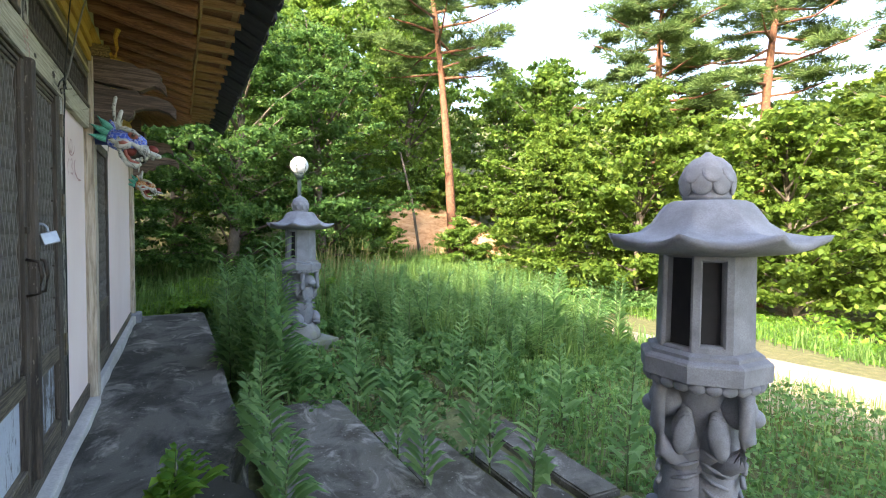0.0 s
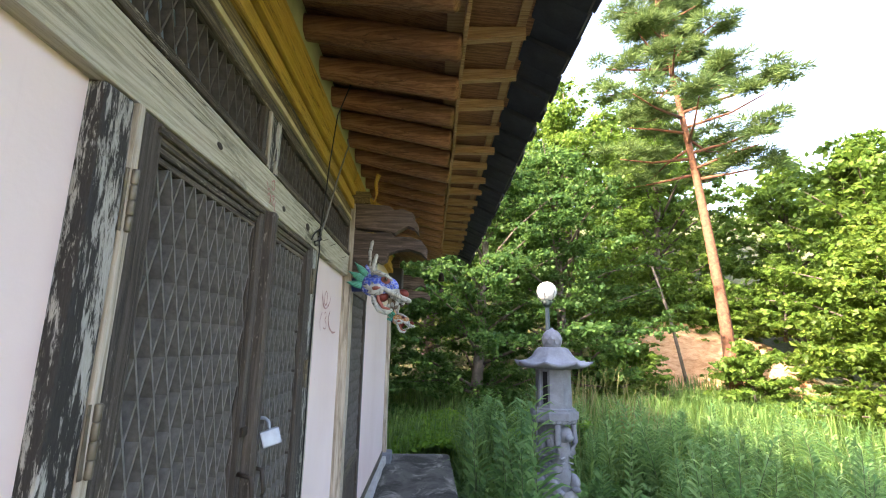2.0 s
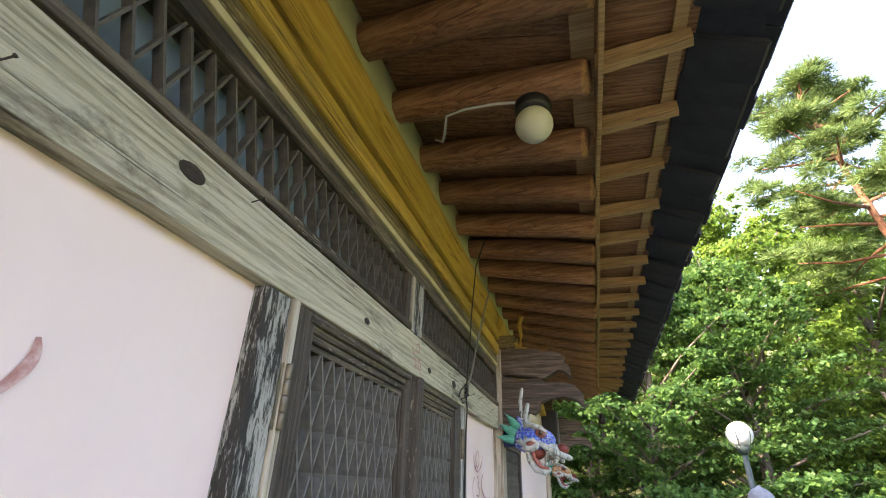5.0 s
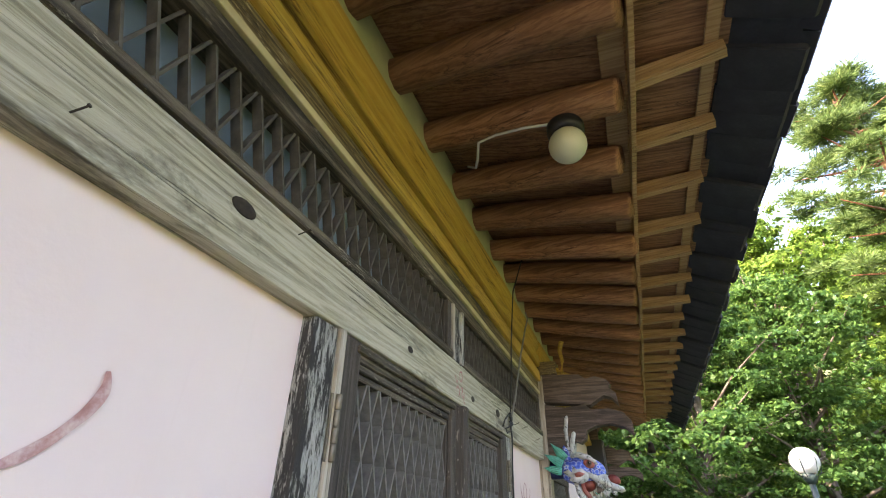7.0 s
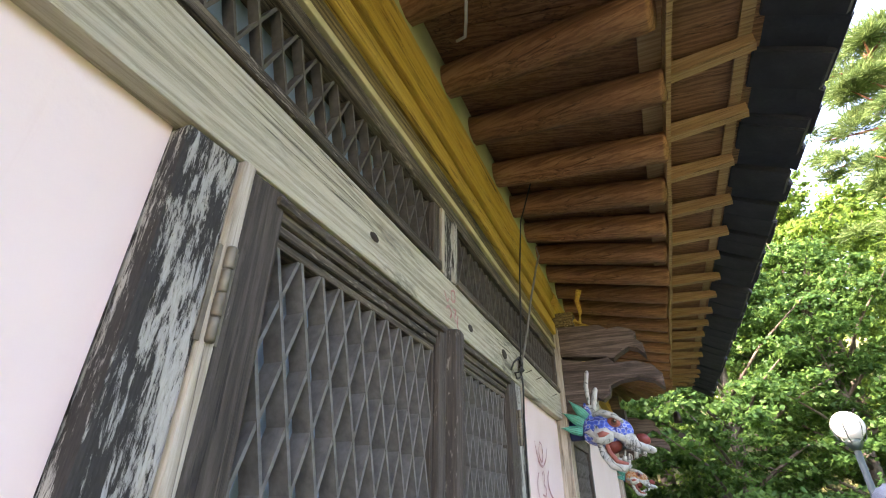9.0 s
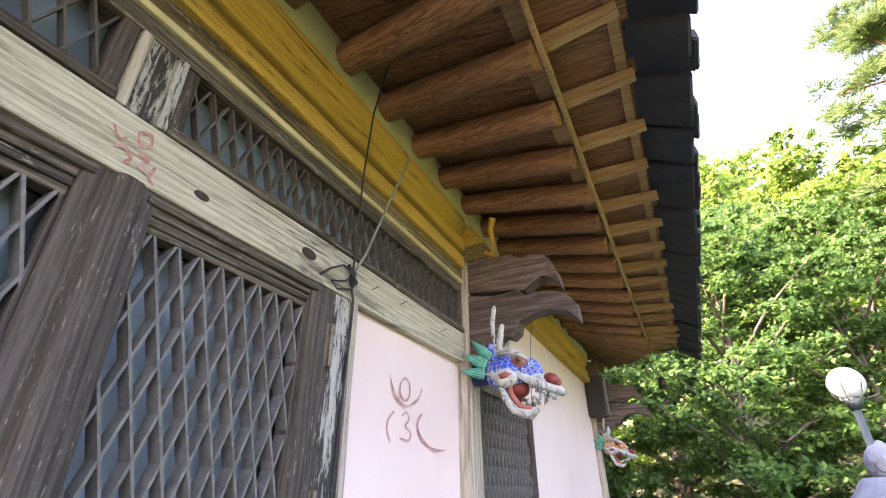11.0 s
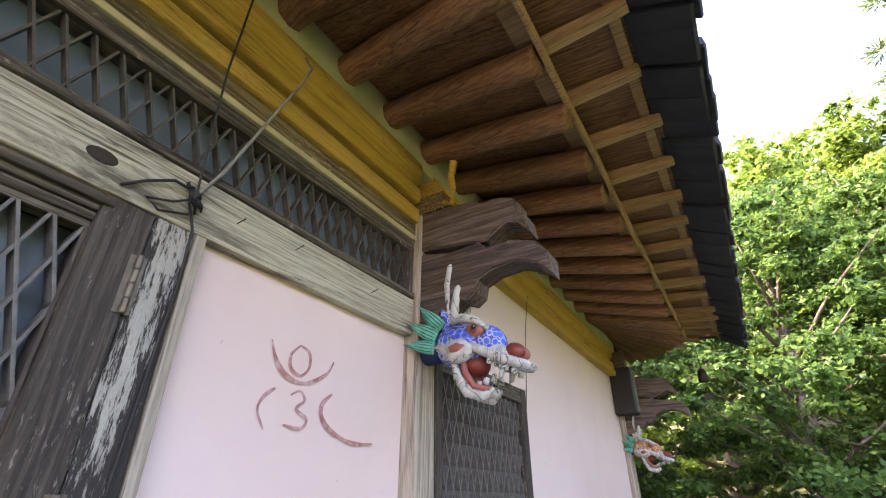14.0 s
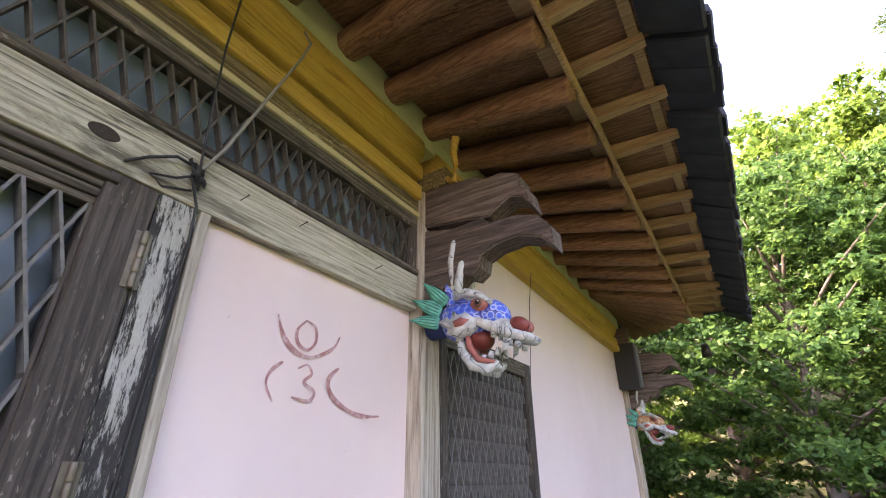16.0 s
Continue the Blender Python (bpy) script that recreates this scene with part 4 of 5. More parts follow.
DARK = "dense leafy tree on the slope, deep green shade put into its leaf colour"
SUNNY = "bushy broadleaf tree with bright sunlit leaves"
HILL = "tall leafy tree on the wooded hillside"
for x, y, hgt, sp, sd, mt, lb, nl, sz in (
    (-1.2, 10.6, 5.6, 2.3, 1, M_LEAF_SHADE, DARK, 62000, 0.082), (1.6, 11.2, 6.6, 2.5, 2, M_LEAF_SHADE, DARK, 70000, 0.082),
    # seeds 3 and 27: unseen trees, added to throw shade on the slope
    (3.9, 12.0, 6.6, 2.4, 21, M_LEAF_SHADE, DARK, 60000, 0.082), (-4.0, 11.4, 8.0, 3.0, 3, M_LEAF_SHADE, DARK, 28000, 0.17),
    (-5.0, 8.2, 8.0, 2.9, 27, M_LEAF_SHADE, DARK, 40000, 0.2), (5.2, 15.6, 9.5, 2.9, 4, M_LEAF, HILL, 44000, 0.12), (0.5, 15.5, 9.5, 3.2, 5, M_LEAF, HILL, 42000, 0.125),
    (-5.0, 17.0, 9.0, 3.4, 6, M_LEAF_SHADE, DARK, 14000, 0.19), (8.3, 16.8, 9.0, 3.0, 22, M_LEAF, HILL, 40000, 0.125),
    (9.25, 9.0, 4.4, 1.8, 23, M_LEAFY, SUNNY, 40000, 0.105), (9.9, 6.9, 5.0, 2.3, 7, M_LEAFY, SUNNY, 48000, 0.105),
    (11.2, 4.2, 4.6, 2.2, 8, M_LEAFY, SUNNY, 40000, 0.105), (11.8, 1.2, 4.8, 2.4, 9, M_LEAFY, SUNNY, 40000, 0.105),
    (12.5, -2.2, 6.0, 2.8, 10, M_LEAFY, SUNNY, 18000, 0.15), (11.3, 11.3, 6.8, 2.6, 11, M_LEAF, HILL, 24000, 0.15),
    (14.0, 8.0, 6.2, 2.8, 24, M_LEAFY, SUNNY, 22000, 0.16), (15.5, 3.6, 6.4, 2.9, 25, M_LEAFY, SUNNY, 20000, 0.16),
    (9.0, 21.0, 10.5, 3.6, 12, M_LEAF, HILL, 18000, 0.2), (4.0, 22.0, 12.5, 3.8, 13, M_LEAF, HILL, 18000, 0.21),
    (14.0, 17.0, 7.5, 3.4, 14, M_LEAF, HILL, 20000, 0.19), (19.0, 13.0, 7.0, 3.6, 15, M_LEAFY, SUNNY, 18000, 0.2),
    (20.0, 7.0, 7.0, 3.6, 16, M_LEAFY, SUNNY, 16000, 0.2), (-2.0, 22.0, 11.0, 4.0, 17, M_LEAF, HILL, 14000, 0.23),
    (20.0, 20.0, 8.0, 4.0, 18, M_LEAF, HILL, 14000, 0.24), (19.0, 0.0, 7.0, 3.6, 19, M_LEAFY, SUNNY, 14000, 0.2),
    (13.0, 26.0, 11.0, 4.4, 20, M_LEAF, HILL, 12000, 0.28), (6.0, 29.0, 13.0, 4.4, 26, M_LEAF, HILL, 12000, 0.28),
):
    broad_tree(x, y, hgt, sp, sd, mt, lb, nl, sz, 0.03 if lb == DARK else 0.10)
pine_tree(7.93, 11.85, 11.2, (-0.95, 0.42), 31, 0.50, 2.8, 0.143)
pine_tree(12.3, 8.2, 10.0, (0.5, 0.2), 32, 0.52, 2.6, 0.17)
pine_tree(15.0, 6.9, 11.5, (0.5, -0.3), 33, 0.5, 2.8, 0.18)
pine_tree(15.5, 3.2, 9.5, (0.3, -0.2), 34, 0.5, 2.2, 0.14)
for pts, r, lb in (([(7.08, 12.60, 0.6), (6.85, 12.75, 2.3), (6.45, 12.95, 4.1)], 0.045, "thin bare pale trunk leaning over the bank"), ([(7.95, 12.3, 0.5), (7.98, 12.4, 2.0), (8.0, 12.45, 3.1)], 0.06, "short dead trunk standing on the bank")):
    t = thing("dead_trunk", lb, "trunk", "dead trunks")
    part("stem", tube(pts, [r, r * 0.85, r * 0.6], 8, None, 0.2), M_BARK, t, "", True)
SHRUB = "leafy shrub growing over the clay bank"
for x, y, hgt, sp, sd in ((5.6, 14.7, 2.2, 1.3, 51), (6.7, 14.75, 1.7, 1.1, 52), (7.9, 14.5, 1.6, 1.1, 53), (9.0, 14.1, 1.8, 1.2, 57), (10.2, 13.2, 2.4, 1.3, 54), (7.9, 11.3, 1.5, 0.9, 55), (5.2, 11.9, 1.7, 1.0, 56)):
    t = broad_tree(x, y, hgt, sp, sd, M_LEAF, SHRUB, 9000, 0.10, 0.02)
    t.name = "shrub"
    tagged(t, SHRUB, "shrub", "shrubs on the bank")
    if y > 12.5:
        t.location.z = 1.75


# ---- carved arms and dragon heads under the eaves ----
def carved_arm(y, s=1.0, dz=0.0):
    t = thing("bracket_arm", "dark brown carved timber bracket arms on the column", "bracket", "bracket arms", "structure")
    up = [(0.0, 2.57), (0.18, 2.56), (0.26, 2.555), (0.30, 2.525), (0.36, 2.535), (0.43, 2.51), (0.45, 2.485), (0.44, 2.46), (0.475, 2.425), (0.485, 2.355), (0.445, 2.40), (0.40, 2.415), (0.345, 2.385), (0.31, 2.36), (0.20, 2.375), (0.0, 2.395)]
    lo = [(0.0, 2.385), (0.15, 2.355), (0.28, 2.365), (0.31, 2.335), (0.42, 2.335), (0.50, 2.31), (0.545, 2.255), (0.545, 2.185), (0.50, 2.225), (0.42, 2.25), (0.33, 2.24), (0.27, 2.215), (0.26, 2.17), (0.225, 2.145), (0.19, 2.16), (0.155, 2.115), (0.11, 2.12), (0.09, 2.08), (0.0, 2.06)]
    for o in (up, lo):
        part("arm", prism([(u * s + 0.040, v + dz - 0.09) for u, v in o], "y", y - 0.05, y + 0.05, 0.006), M_ARM, t)
    return t


ca = carved_arm(3.75, 0.965)
part("block", box(-0.06, 0.155, 3.70, 3.83, 2.478, 2.565, 0.006), M_YELDARK, ca, "square bearing block")
part("hook", tube([(0.155, 3.72, 2.51), (0.19, 3.72, 2.49), (0.20, 3.71, 2.56), (0.19, 3.71, 2.63), (0.21, 3.70, 2.69)], [0.018, 0.016, 0.012, 0.014, 0.018], 6), M_YELLOW, ca, "yellow wooden hook")
part("tongue_board", prism([(0.155, 2.47), (0.31, 2.40), (0.31, 2.445), (0.155, 2.52)], "y", 3.74, 3.80, 0.004), M_YELLOW, ca)
carved_arm(7.10, 1.0, 0.0)

ms = Mat("blue_scales", 0.45)
v = ms.t.nodes.new("ShaderNodeTexVoronoi")
v.inputs["Scale"].default_value = 40
v.inputs["Randomness"].default_value = 0.45
ms.link(ms.pos, v.inputs["Vector"])
sc = ms.ramp(v.outputs["Distance"], [(0.10, (0.03, 0.06, 0.36)), (0.36, (0.05, 0.12, 0.60)), (0.50, (0.07, 0.16, 0.66)), (0.56, (0.55, 0.60, 0.80)), (0.64, (0.03, 0.05, 0.30))])
ms.color(ms.mix(ms.ramp(ms.noise(24, (1, 1, 1), 6, 0.7), [(0.58, (0, 0, 0)), (0.70, (0.7, 0.7, 0.7))]), sc, (0.30, 0.31, 0.36)))
M_SCALE = ms.m
mo = Mat("orange_scales", 0.6)
v = mo.t.nodes.new("ShaderNodeTexVoronoi")
v.inputs["Scale"].default_value = 36
v.feature = "DISTANCE_TO_EDGE"
mo.link(mo.pos, v.inputs["Vector"])
mo.color(mo.ramp(v.outputs["Distance"], [(0.02, (0.60, 0.52, 0.40)), (0.10, (0.52, 0.20, 0.06)), (0.4, (0.32, 0.16, 0.05))]))
M_ORANGE = mo.m


def worn_white():
    m = Mat("worn_white_paint", 0.6)
    n = m.noise(30, (1, 1, 1), 7, 0.7)
    c = m.ramp(n, [(0.30, (0.10, 0.10, 0.09)), (0.37, (0.36, 0.37, 0.35)), (0.60, (0.60, 0.61, 0.58))])
    line = m.ramp(m.noise(13, (1, 1, 1), 2, 0.4, 1.5), [(0.475, (0, 0, 0)), (0.492, (0.85, 0.85, 0.85)), (0.508, (0.85, 0.85, 0.85)), (0.525, (0, 0, 0))])
    m.color(m.mix(line, c, (0.035, 0.05, 0.045)))
    m.bump(n, 0.2, 0.004)
    return m.m


M_WORN = worn_white()
mf = Mat("green_fin", 0.5)
mf.color(mf.ramp(mf.noise(35, (1, 1, 1), 6), [(0.3, (0.03, 0.24, 0.16)), (0.65, (0.07, 0.46, 0.34))]))
M_FIN = mf.m
M_MAROON = plain("maroon_paint", (0.26, 0.045, 0.035), 0.5, 0, 0.4, 40)
M_TONGUE = plain("faded_red_paint", (0.46, 0.14, 0.11), 0.55, 0, 0.35, 40)
M_NAVY = plain("navy_paint", (0.02, 0.035, 0.15), 0.5, 0, 0.5, 60)
M_IRIS = plain("brown_eye", (0.16, 0.06, 0.03), 0.3)


def dragon_head(y, x, z, size, scales, label):
    """A carved and painted head that juts from a column: one mesh, its colours in slots."""
    bm = bmesh.new()
    S, Wt, G, Rd, Tg, Ey, Bk, Nv = range(8)

    def add(points, radii, slot, seg=10):
        n = len(bm.faces)
        tube(points, radii, seg, bm)
        bm.faces.ensure_lookup_table()
        for f in bm.faces[n:]:
            f.material_index = slot

    def fin(root, tip, w):
        """A flat pointed leaf with dark lines along it, curved outwards."""
        a, b = Vector(root), Vector(tip)
        d = (b - a).normalized()
        n = Vector((0, 1 if root[1] > 0 else -1, 0))
        u = d.cross(n).normalized()
        edges = (-1.0, -0.72, -0.62, -0.30, -0.20, 0.20, 0.30, 0.62, 0.72, 1.0)
        rows = []
        for k in range(9):
            f = k / 8
            wide = w * (0.55 + 0.45 * math.sin(math.pi * min(1.0, 0.25 + f * 0.9))) * (1 - f ** 2.5)
            mid = a.lerp(b, f) + n * (0.012 * math.sin(math.pi * f))
            rows.append([bm.verts.new(mid + u * (wide * e) + n * (0.010 * (1 - e * e))) for e in edges] + [bm.verts.new(mid + u * (wide * e) - n * 0.006) for e in reversed(edges)])
        m = len(edges) * 2
        for p, q in zip(rows, rows[1:]):
            for c in range(m):
                fc = bm.faces.new((p[c], p[(c + 1) % m], q[(c + 1) % m], q[c]))
                fc.material_index = Bk if c in (1, 3, 5, 7) else G

    def plate(points, half, slot, s):
        """A flat carved leaf on the side of the head, outlined in (x, z)."""
        lo = [bm.verts.new((px, s * (half - 0.02), pz)) for px, pz in points]
        hi = [bm.verts.new((px, s * (half + 0.010), pz)) for px, pz in points]
        n = len(points)
        bm.faces.new(hi).material_index = slot
        for c in range(n):
            bm.faces.new((lo[c], lo[(c + 1) % n], hi[(c + 1) % n], hi[c])).material_index = slot

    add([(-0.03, 0, 0.045), (0.03, 0, 0.05), (0.10, 0, 0.055)], [0.050, 0.052, 0.055], Nv, 14)
    ball(bm, (0.165, 0, 0.045), (0.115, 0.076, 0.082), 26, 18, S, pose(0, 0, 0, 0, 8, 0))
    ball(bm, (0.245, 0, 0.055), (0.085, 0.060, 0.056), 22, 14, S, pose(0, 0, 0, 0, 20, 0))
    ball(bm, (0.225, 0, 0.095), (0.105, 0.052, 0.030), 20, 12, Wt, pose(0, 0, 0, 0, 24, 0))
    for s in (-1, 1):
        # heavy brow, eye with a ringed iris
        add([(0.135, 0.045 * s, 0.118), (0.19, 0.064 * s, 0.128), (0.245, 0.066 * s, 0.108), (0.285, 0.052 * s, 0.074)], [0.009, 0.015, 0.014, 0.007], Wt, 10)
        ball(bm, (0.238, 0.056 * s, 0.075), (0.034, 0.020, 0.024), 16, 10, Tg, pose(0, 0, 0, 0, 18, 0))
        ball(bm, (0.240, 0.068 * s, 0.076), (0.018, 0.012, 0.018), 16, 10, Ey)
        ball(bm, (0.243, 0.0775 * s, 0.078), (0.009, 0.0045, 0.009), 10, 8, Bk)
        ball(bm, (0.246, 0.081 * s, 0.081), (0.0035, 0.002, 0.0035), 8, 6, Wt)
        # flame-shaped cheek plates
        plate([(0.085, 0.030), (0.12, 0.045), (0.135, 0.030), (0.150, 0.062), (0.165, 0.044), (0.20, 0.048), (0.232, 0.018), (0.225, -0.012), (0.19, -0.030), (0.15, -0.030), (0.12, -0.014), (0.13, 0.004), (0.105, 0.012)], 0.072, Wt, s)
        plate([(0.150, 0.022), (0.180, 0.032), (0.212, 0.020), (0.185, 0.004), (0.158, 0.002)], 0.080, Tg, s)
        # upper lip and snout
        add([(0.205, 0.062 * s, 0.028), (0.265, 0.054 * s, 0.000), (0.335, 0.042 * s, -0.035), (0.400, 0.026 * s, -0.058), (0.415, 0.020 * s, -0.060)], [0.012, 0.018, 0.018, 0.016, 0.008], Wt, 12)
        # square teeth and one fang
        for k in range(4):
            q = k / 3
            px, pz, py = 0.285 + 0.075 * q, -0.030 - 0.040 * q, (0.046 - 0.016 * q) * s
            add([(px, py, pz + 0.004), (px - 0.004, py, pz - 0.013)], [0.013, 0.011], Wt, 4)
        add([(0.325, 0.040 * s, -0.055), (0.318, 0.042 * s, -0.085), (0.306, 0.042 * s, -0.100)], [0.012, 0.009, 0.002], Wt, 8)
        # lower jaw: a broad white plate, the red lip inside it, low teeth
        add([(0.150, 0.046 * s, -0.020), (0.165, 0.050 * s, -0.075), (0.200, 0.046 * s, -0.125), (0.250, 0.034 * s, -0.142), (0.285, 0.022 * s, -0.120)], [0.012, 0.017, 0.020, 0.017, 0.010], Wt, 12)
        add([(0.185, 0.050 * s, -0.012), (0.195, 0.054 * s, -0.065), (0.225, 0.050 * s, -0.110), (0.275, 0.034 * s, -0.122)], [0.009, 0.012, 0.011, 0.007], Tg, 10)
        for k in range(3):
            px = 0.235 + 0.024 * k
            add([(px, (0.042 - 0.007 * k) * s, -0.115 + 0.008 * k), (px + 0.006, (0.040 - 0.007 * k) * s, -0.094 + 0.010 * k)], [0.014, 0.009], Wt, 4)
        for root, tip, w in (((0.105, 0.062 * s, 0.105), (0.025, 0.088 * s, 0.195), 0.026), ((0.085, 0.066 * s, 0.075), (-0.015, 0.098 * s, 0.130), 0.026), ((0.075, 0.064 * s, 0.035), (-0.030, 0.096 * s, 0.055), 0.024)):
            fin(root, tip, w)
        # forked horns
        add([(0.135, 0.028 * s, 0.115), (0.126, 0.036 * s, 0.19), (0.122, 0.042 * s, 0.27), (0.136, 0.046 * s, 0.345), (0.140, 0.046 * s, 0.357)], [0.019, 0.017, 0.016, 0.013, 0.005], Wt, 10)
        add([(0.145, 0.034 * s, 0.125), (0.152, 0.044 * s, 0.19), (0.170, 0.050 * s, 0.250), (0.172, 0.050 * s, 0.260)], [0.018, 0.016, 0.013, 0.005], Wt, 10)
    ball(bm, (0.300, 0, 0.005), (0.085, 0.042, 0.026), 18, 10, Wt, pose(0, 0, 0, 0, 25, 0))
    for s in (-1, 1):
        ball(bm, (0.365, 0.020 * s, -0.006), (0.036, 0.022, 0.026), 14, 10, Rd if s < 0 else Tg, pose(0, 0, 0, 0, 22, 0))
    ball(bm, (0.215, 0, -0.032), (0.045, 0.046, 0.038), 16, 10, Rd)
    ball(bm, (0.235, 0, -0.128), (0.050, 0.032, 0.016), 14, 8, Wt, pose(0, 0, 0, 0, 8, 0))
    # scaled crest at the foot of the horns
    for s in (-1, 1):
        add([(0.120, 0.030 * s, 0.100), (0.108, 0.040 * s, 0.145), (0.100, 0.044 * s, 0.19)], [0.026, 0.021, 0.006], S, 10)
    me = mesh_of(bm, "dragon_head", scales, True)
    for m in (M_WORN, M_FIN, M_MAROON, M_TONGUE, M_IRIS, M_DARK, M_NAVY):
        me.materials.append(m)
    ob = new("dragon_head", me)
    ob.location, ob.scale = (x, y, z), (size, size, size)
    return tagged(ob, label, "carving", "dragon heads on the columns")


dragon_head(3.75, 0.055, 1.865, 0.98, M_SCALE, "painted blue wooden dragon head jutting from the column")
dragon_head(7.10, 0.0, 1.81, 0.92, M_ORANGE, "faded orange wooden dragon head on the corner column")

# ---- painted strokes on the plaster ----
def stroke(parent, pts, width, x=0.0035, mat=None):
    """A thin brush stroke on the wall through points (y, z)."""
    bm = bmesh.new()
    P = [Vector((0, y, z)) for y, z in pts]
    fine = []
    for k in range(len(P) - 1):
        p0, p1, p2, p3 = P[max(k - 1, 0)], P[k], P[k + 1], P[min(k + 2, len(P) - 1)]
        for j in range(6):
            u = j / 6
            fine.append(0.5 * (2 * p1 + (p2 - p0) * u + (2 * p0 - 5 * p1 + 4 * p2 - p3) * u * u + (3 * p1 - p0 - 3 * p2 + p3) * u ** 3))
    fine.append(P[-1])
    rows = []
    n = len(fine)
    for k, p in enumerate(fine):
        d = (fine[min(k + 1, n - 1)] - fine[max(k - 1, 0)]).normalized()
        s = Vector((0, -d.z, d.y))
        w = width * 0.5 * (0.7 + 0.5 * noise.noise(p * 14)) * min(1, 0.45 + 3 * min(k, n - 1 - k) / n)
        rows.append([bm.verts.new((x, q.y, q.z)) for q in (p - s * w, p, p + s * w)])
    for a, b in zip(rows, rows[1:]):
        for j in range(2):
            bm.faces.new((a[j], b[j], b[j + 1], a[j + 1]))
    bmesh.ops.recalc_face_normals(bm, faces=bm.faces)
    for f in bm.faces:
        if f.normal.x < 0:
            f.normal_flip()
    return part("stroke", bm, mat or M_INK, parent)


def worn_ink():
    m = Mat("worn_red_ink", 0.9)
    n = m.noise(26, (1, 1, 1), 6, 0.7)
    m.color(m.ramp(n, [(0.33, (0.32, 0.11, 0.10)), (0.5, (0.47, 0.24, 0.22)), (0.66, (0.66, 0.48, 0.46))]))
    return m.m


M_INK = worn_ink()
sign = thing("wall_sign", "faded red brush-painted sign on the pink plaster", "painted sign")
stroke(sign, [(3.118, 1.798), (3.136, 1.759), (3.164, 1.728), (3.202, 1.711), (3.242, 1.710), (3.286, 1.727), (3.326, 1.754), (3.346, 1.790)], 0.017)
stroke(sign, [(3.215, 1.806), (3.187, 1.774), (3.193, 1.739), (3.229, 1.727), (3.255, 1.755), (3.249, 1.793), (3.215, 1.806)], 0.013)
stroke(sign, [(3.154, 1.682), (3.122, 1.655), (3.112, 1.622), (3.138, 1.582)], 0.015)
stroke(sign, [(3.205, 1.674), (3.236, 1.688), (3.254, 1.667), (3.230, 1.642), (3.269, 1.623), (3.252, 1.597), (3.195, 1.600)], 0.016)
stroke(sign, [(3.353, 1.700), (3.319, 1.667), (3.324, 1.633), (3.366, 1.602), (3.452, 1.580), (3.543, 1.586)], 0.017)
smear = thing("paint_smear", "smeared red paint stroke on pink plaster", "paint smear")
stroke(smear, [(0.970, 1.763), (0.974, 1.743), (0.966, 1.720), (0.951, 1.699), (0.936, 1.682), (0.913, 1.663), (0.878, 1.643)], 0.018)
# small brown sign on the lintel
small = thing("lintel_sign", "small brown brush marks on the lintel", "painted sign")
for pts in ([(2.063, 2.048), (2.080, 2.026), (2.093, 2.038)], [(2.108, 2.064), (2.130, 2.072), (2.136, 2.048), (2.116, 2.038), (2.108, 2.064)], [(2.076, 2.003), (2.093, 2.016), (2.110, 2.000), (2.100, 1.983)], [(2.120, 2.016), (2.142, 2.018), (2.132, 1.996), (2.148, 1.988)], [(2.158, 2.010), (2.152, 1.983), (2.166, 1.970)]):
    stroke(small, pts, 0.012, 0.0395, M_INK)

# ---- fixtures ----
lamp = thing("eave_lamp", "yellowed ribbed globe lamp on a black base under a rafter", "lamp", at=(-0.002, 0.034, 0.031))
part("base", lathe([(0.05, 2.612), (0.056, 2.622), (0.056, 2.65), (0.045, 2.66)], 20, None, (0.52, 1.68)), M_BLACK, lamp, "", True)
bm = bmesh.new()
seg, ring = 40, 18
rows = []
for i in range(ring + 1):
    a = math.pi * i / ring
    rows.append([bm.verts.new((0.52 + math.sin(a) * (0.056 + 0.0008 * (k % 2)) * math.cos(2 * math.pi * k / seg), 1.68 + math.sin(a) * (0.056 + 0.0008 * (k % 2)) * math.sin(2 * math.pi * k / seg), 2.572 + 0.056 * math.cos(a))) for k in range(seg)])
for a, b in zip(rows, rows[1:]):
    for k in range(seg):
        bm.faces.new((a[k], b[k], b[(k + 1) % seg], a[(k + 1) % seg]))
bmesh.ops.remove_doubles(bm, verts=bm.verts, dist=1e-5)
part("globe", bm, M_GLOBEY, lamp, "yellowed ribbed glass globe", True)
part("cable", tube([(0.49, 1.66, 2.652), (0.40, 1.67, 2.675), (0.30, 1.685, 2.69), (0.235, 1.71, 2.70), (0.215, 1.76, 2.67), (0.19, 1.82, 2.69), (0.15, 1.86, 2.74)], 0.0045, 6), M_WIREW, lamp, "white cable", True)

wires = thing("hanging_wires", "black wires hanging in a knot from rafter to lintel", "wires")
part("wire", tube([(0.17, 2.745, 2.84), (0.10, 2.775, 2.66), (0.075, 2.780, 2.40), (0.06, 2.795, 2.20), (0.045, 2.810, 2.06), (0.042, 2.820, 2.0)], 0.0032, 6), M_WIRE, wires, "", True)
part("wire", tube([(0.045, 2.805, 2.05), (0.05, 2.755, 2.05), (0.044, 2.705, 2.02), (0.044, 2.665, 1.985)], 0.0035, 6), M_WIRE, wires, "", True)
part("wire", tube([(0.046, 2.805, 2.03), (0.05, 2.765, 2.00), (0.044, 2.715, 1.985), (0.042, 2.745, 1.97), (0.046, 2.805, 1.99)], 0.003, 6), M_WIRE, wires, "", True)
part("wire", tube([(0.045, 2.80, 2.02), (0.044, 2.825, 1.96), (0.037, 2.832, 1.85), (0.036, 2.826, 1.7), (0.036, 2.815, 1.4), (0.036, 2.822, 1.1), (0.037, 2.814, 0.8), (0.036, 2.82, 0.5), (0.036, 2.818, 0.2)], 0.0036, 6), M_WIRE, wires, "", True)
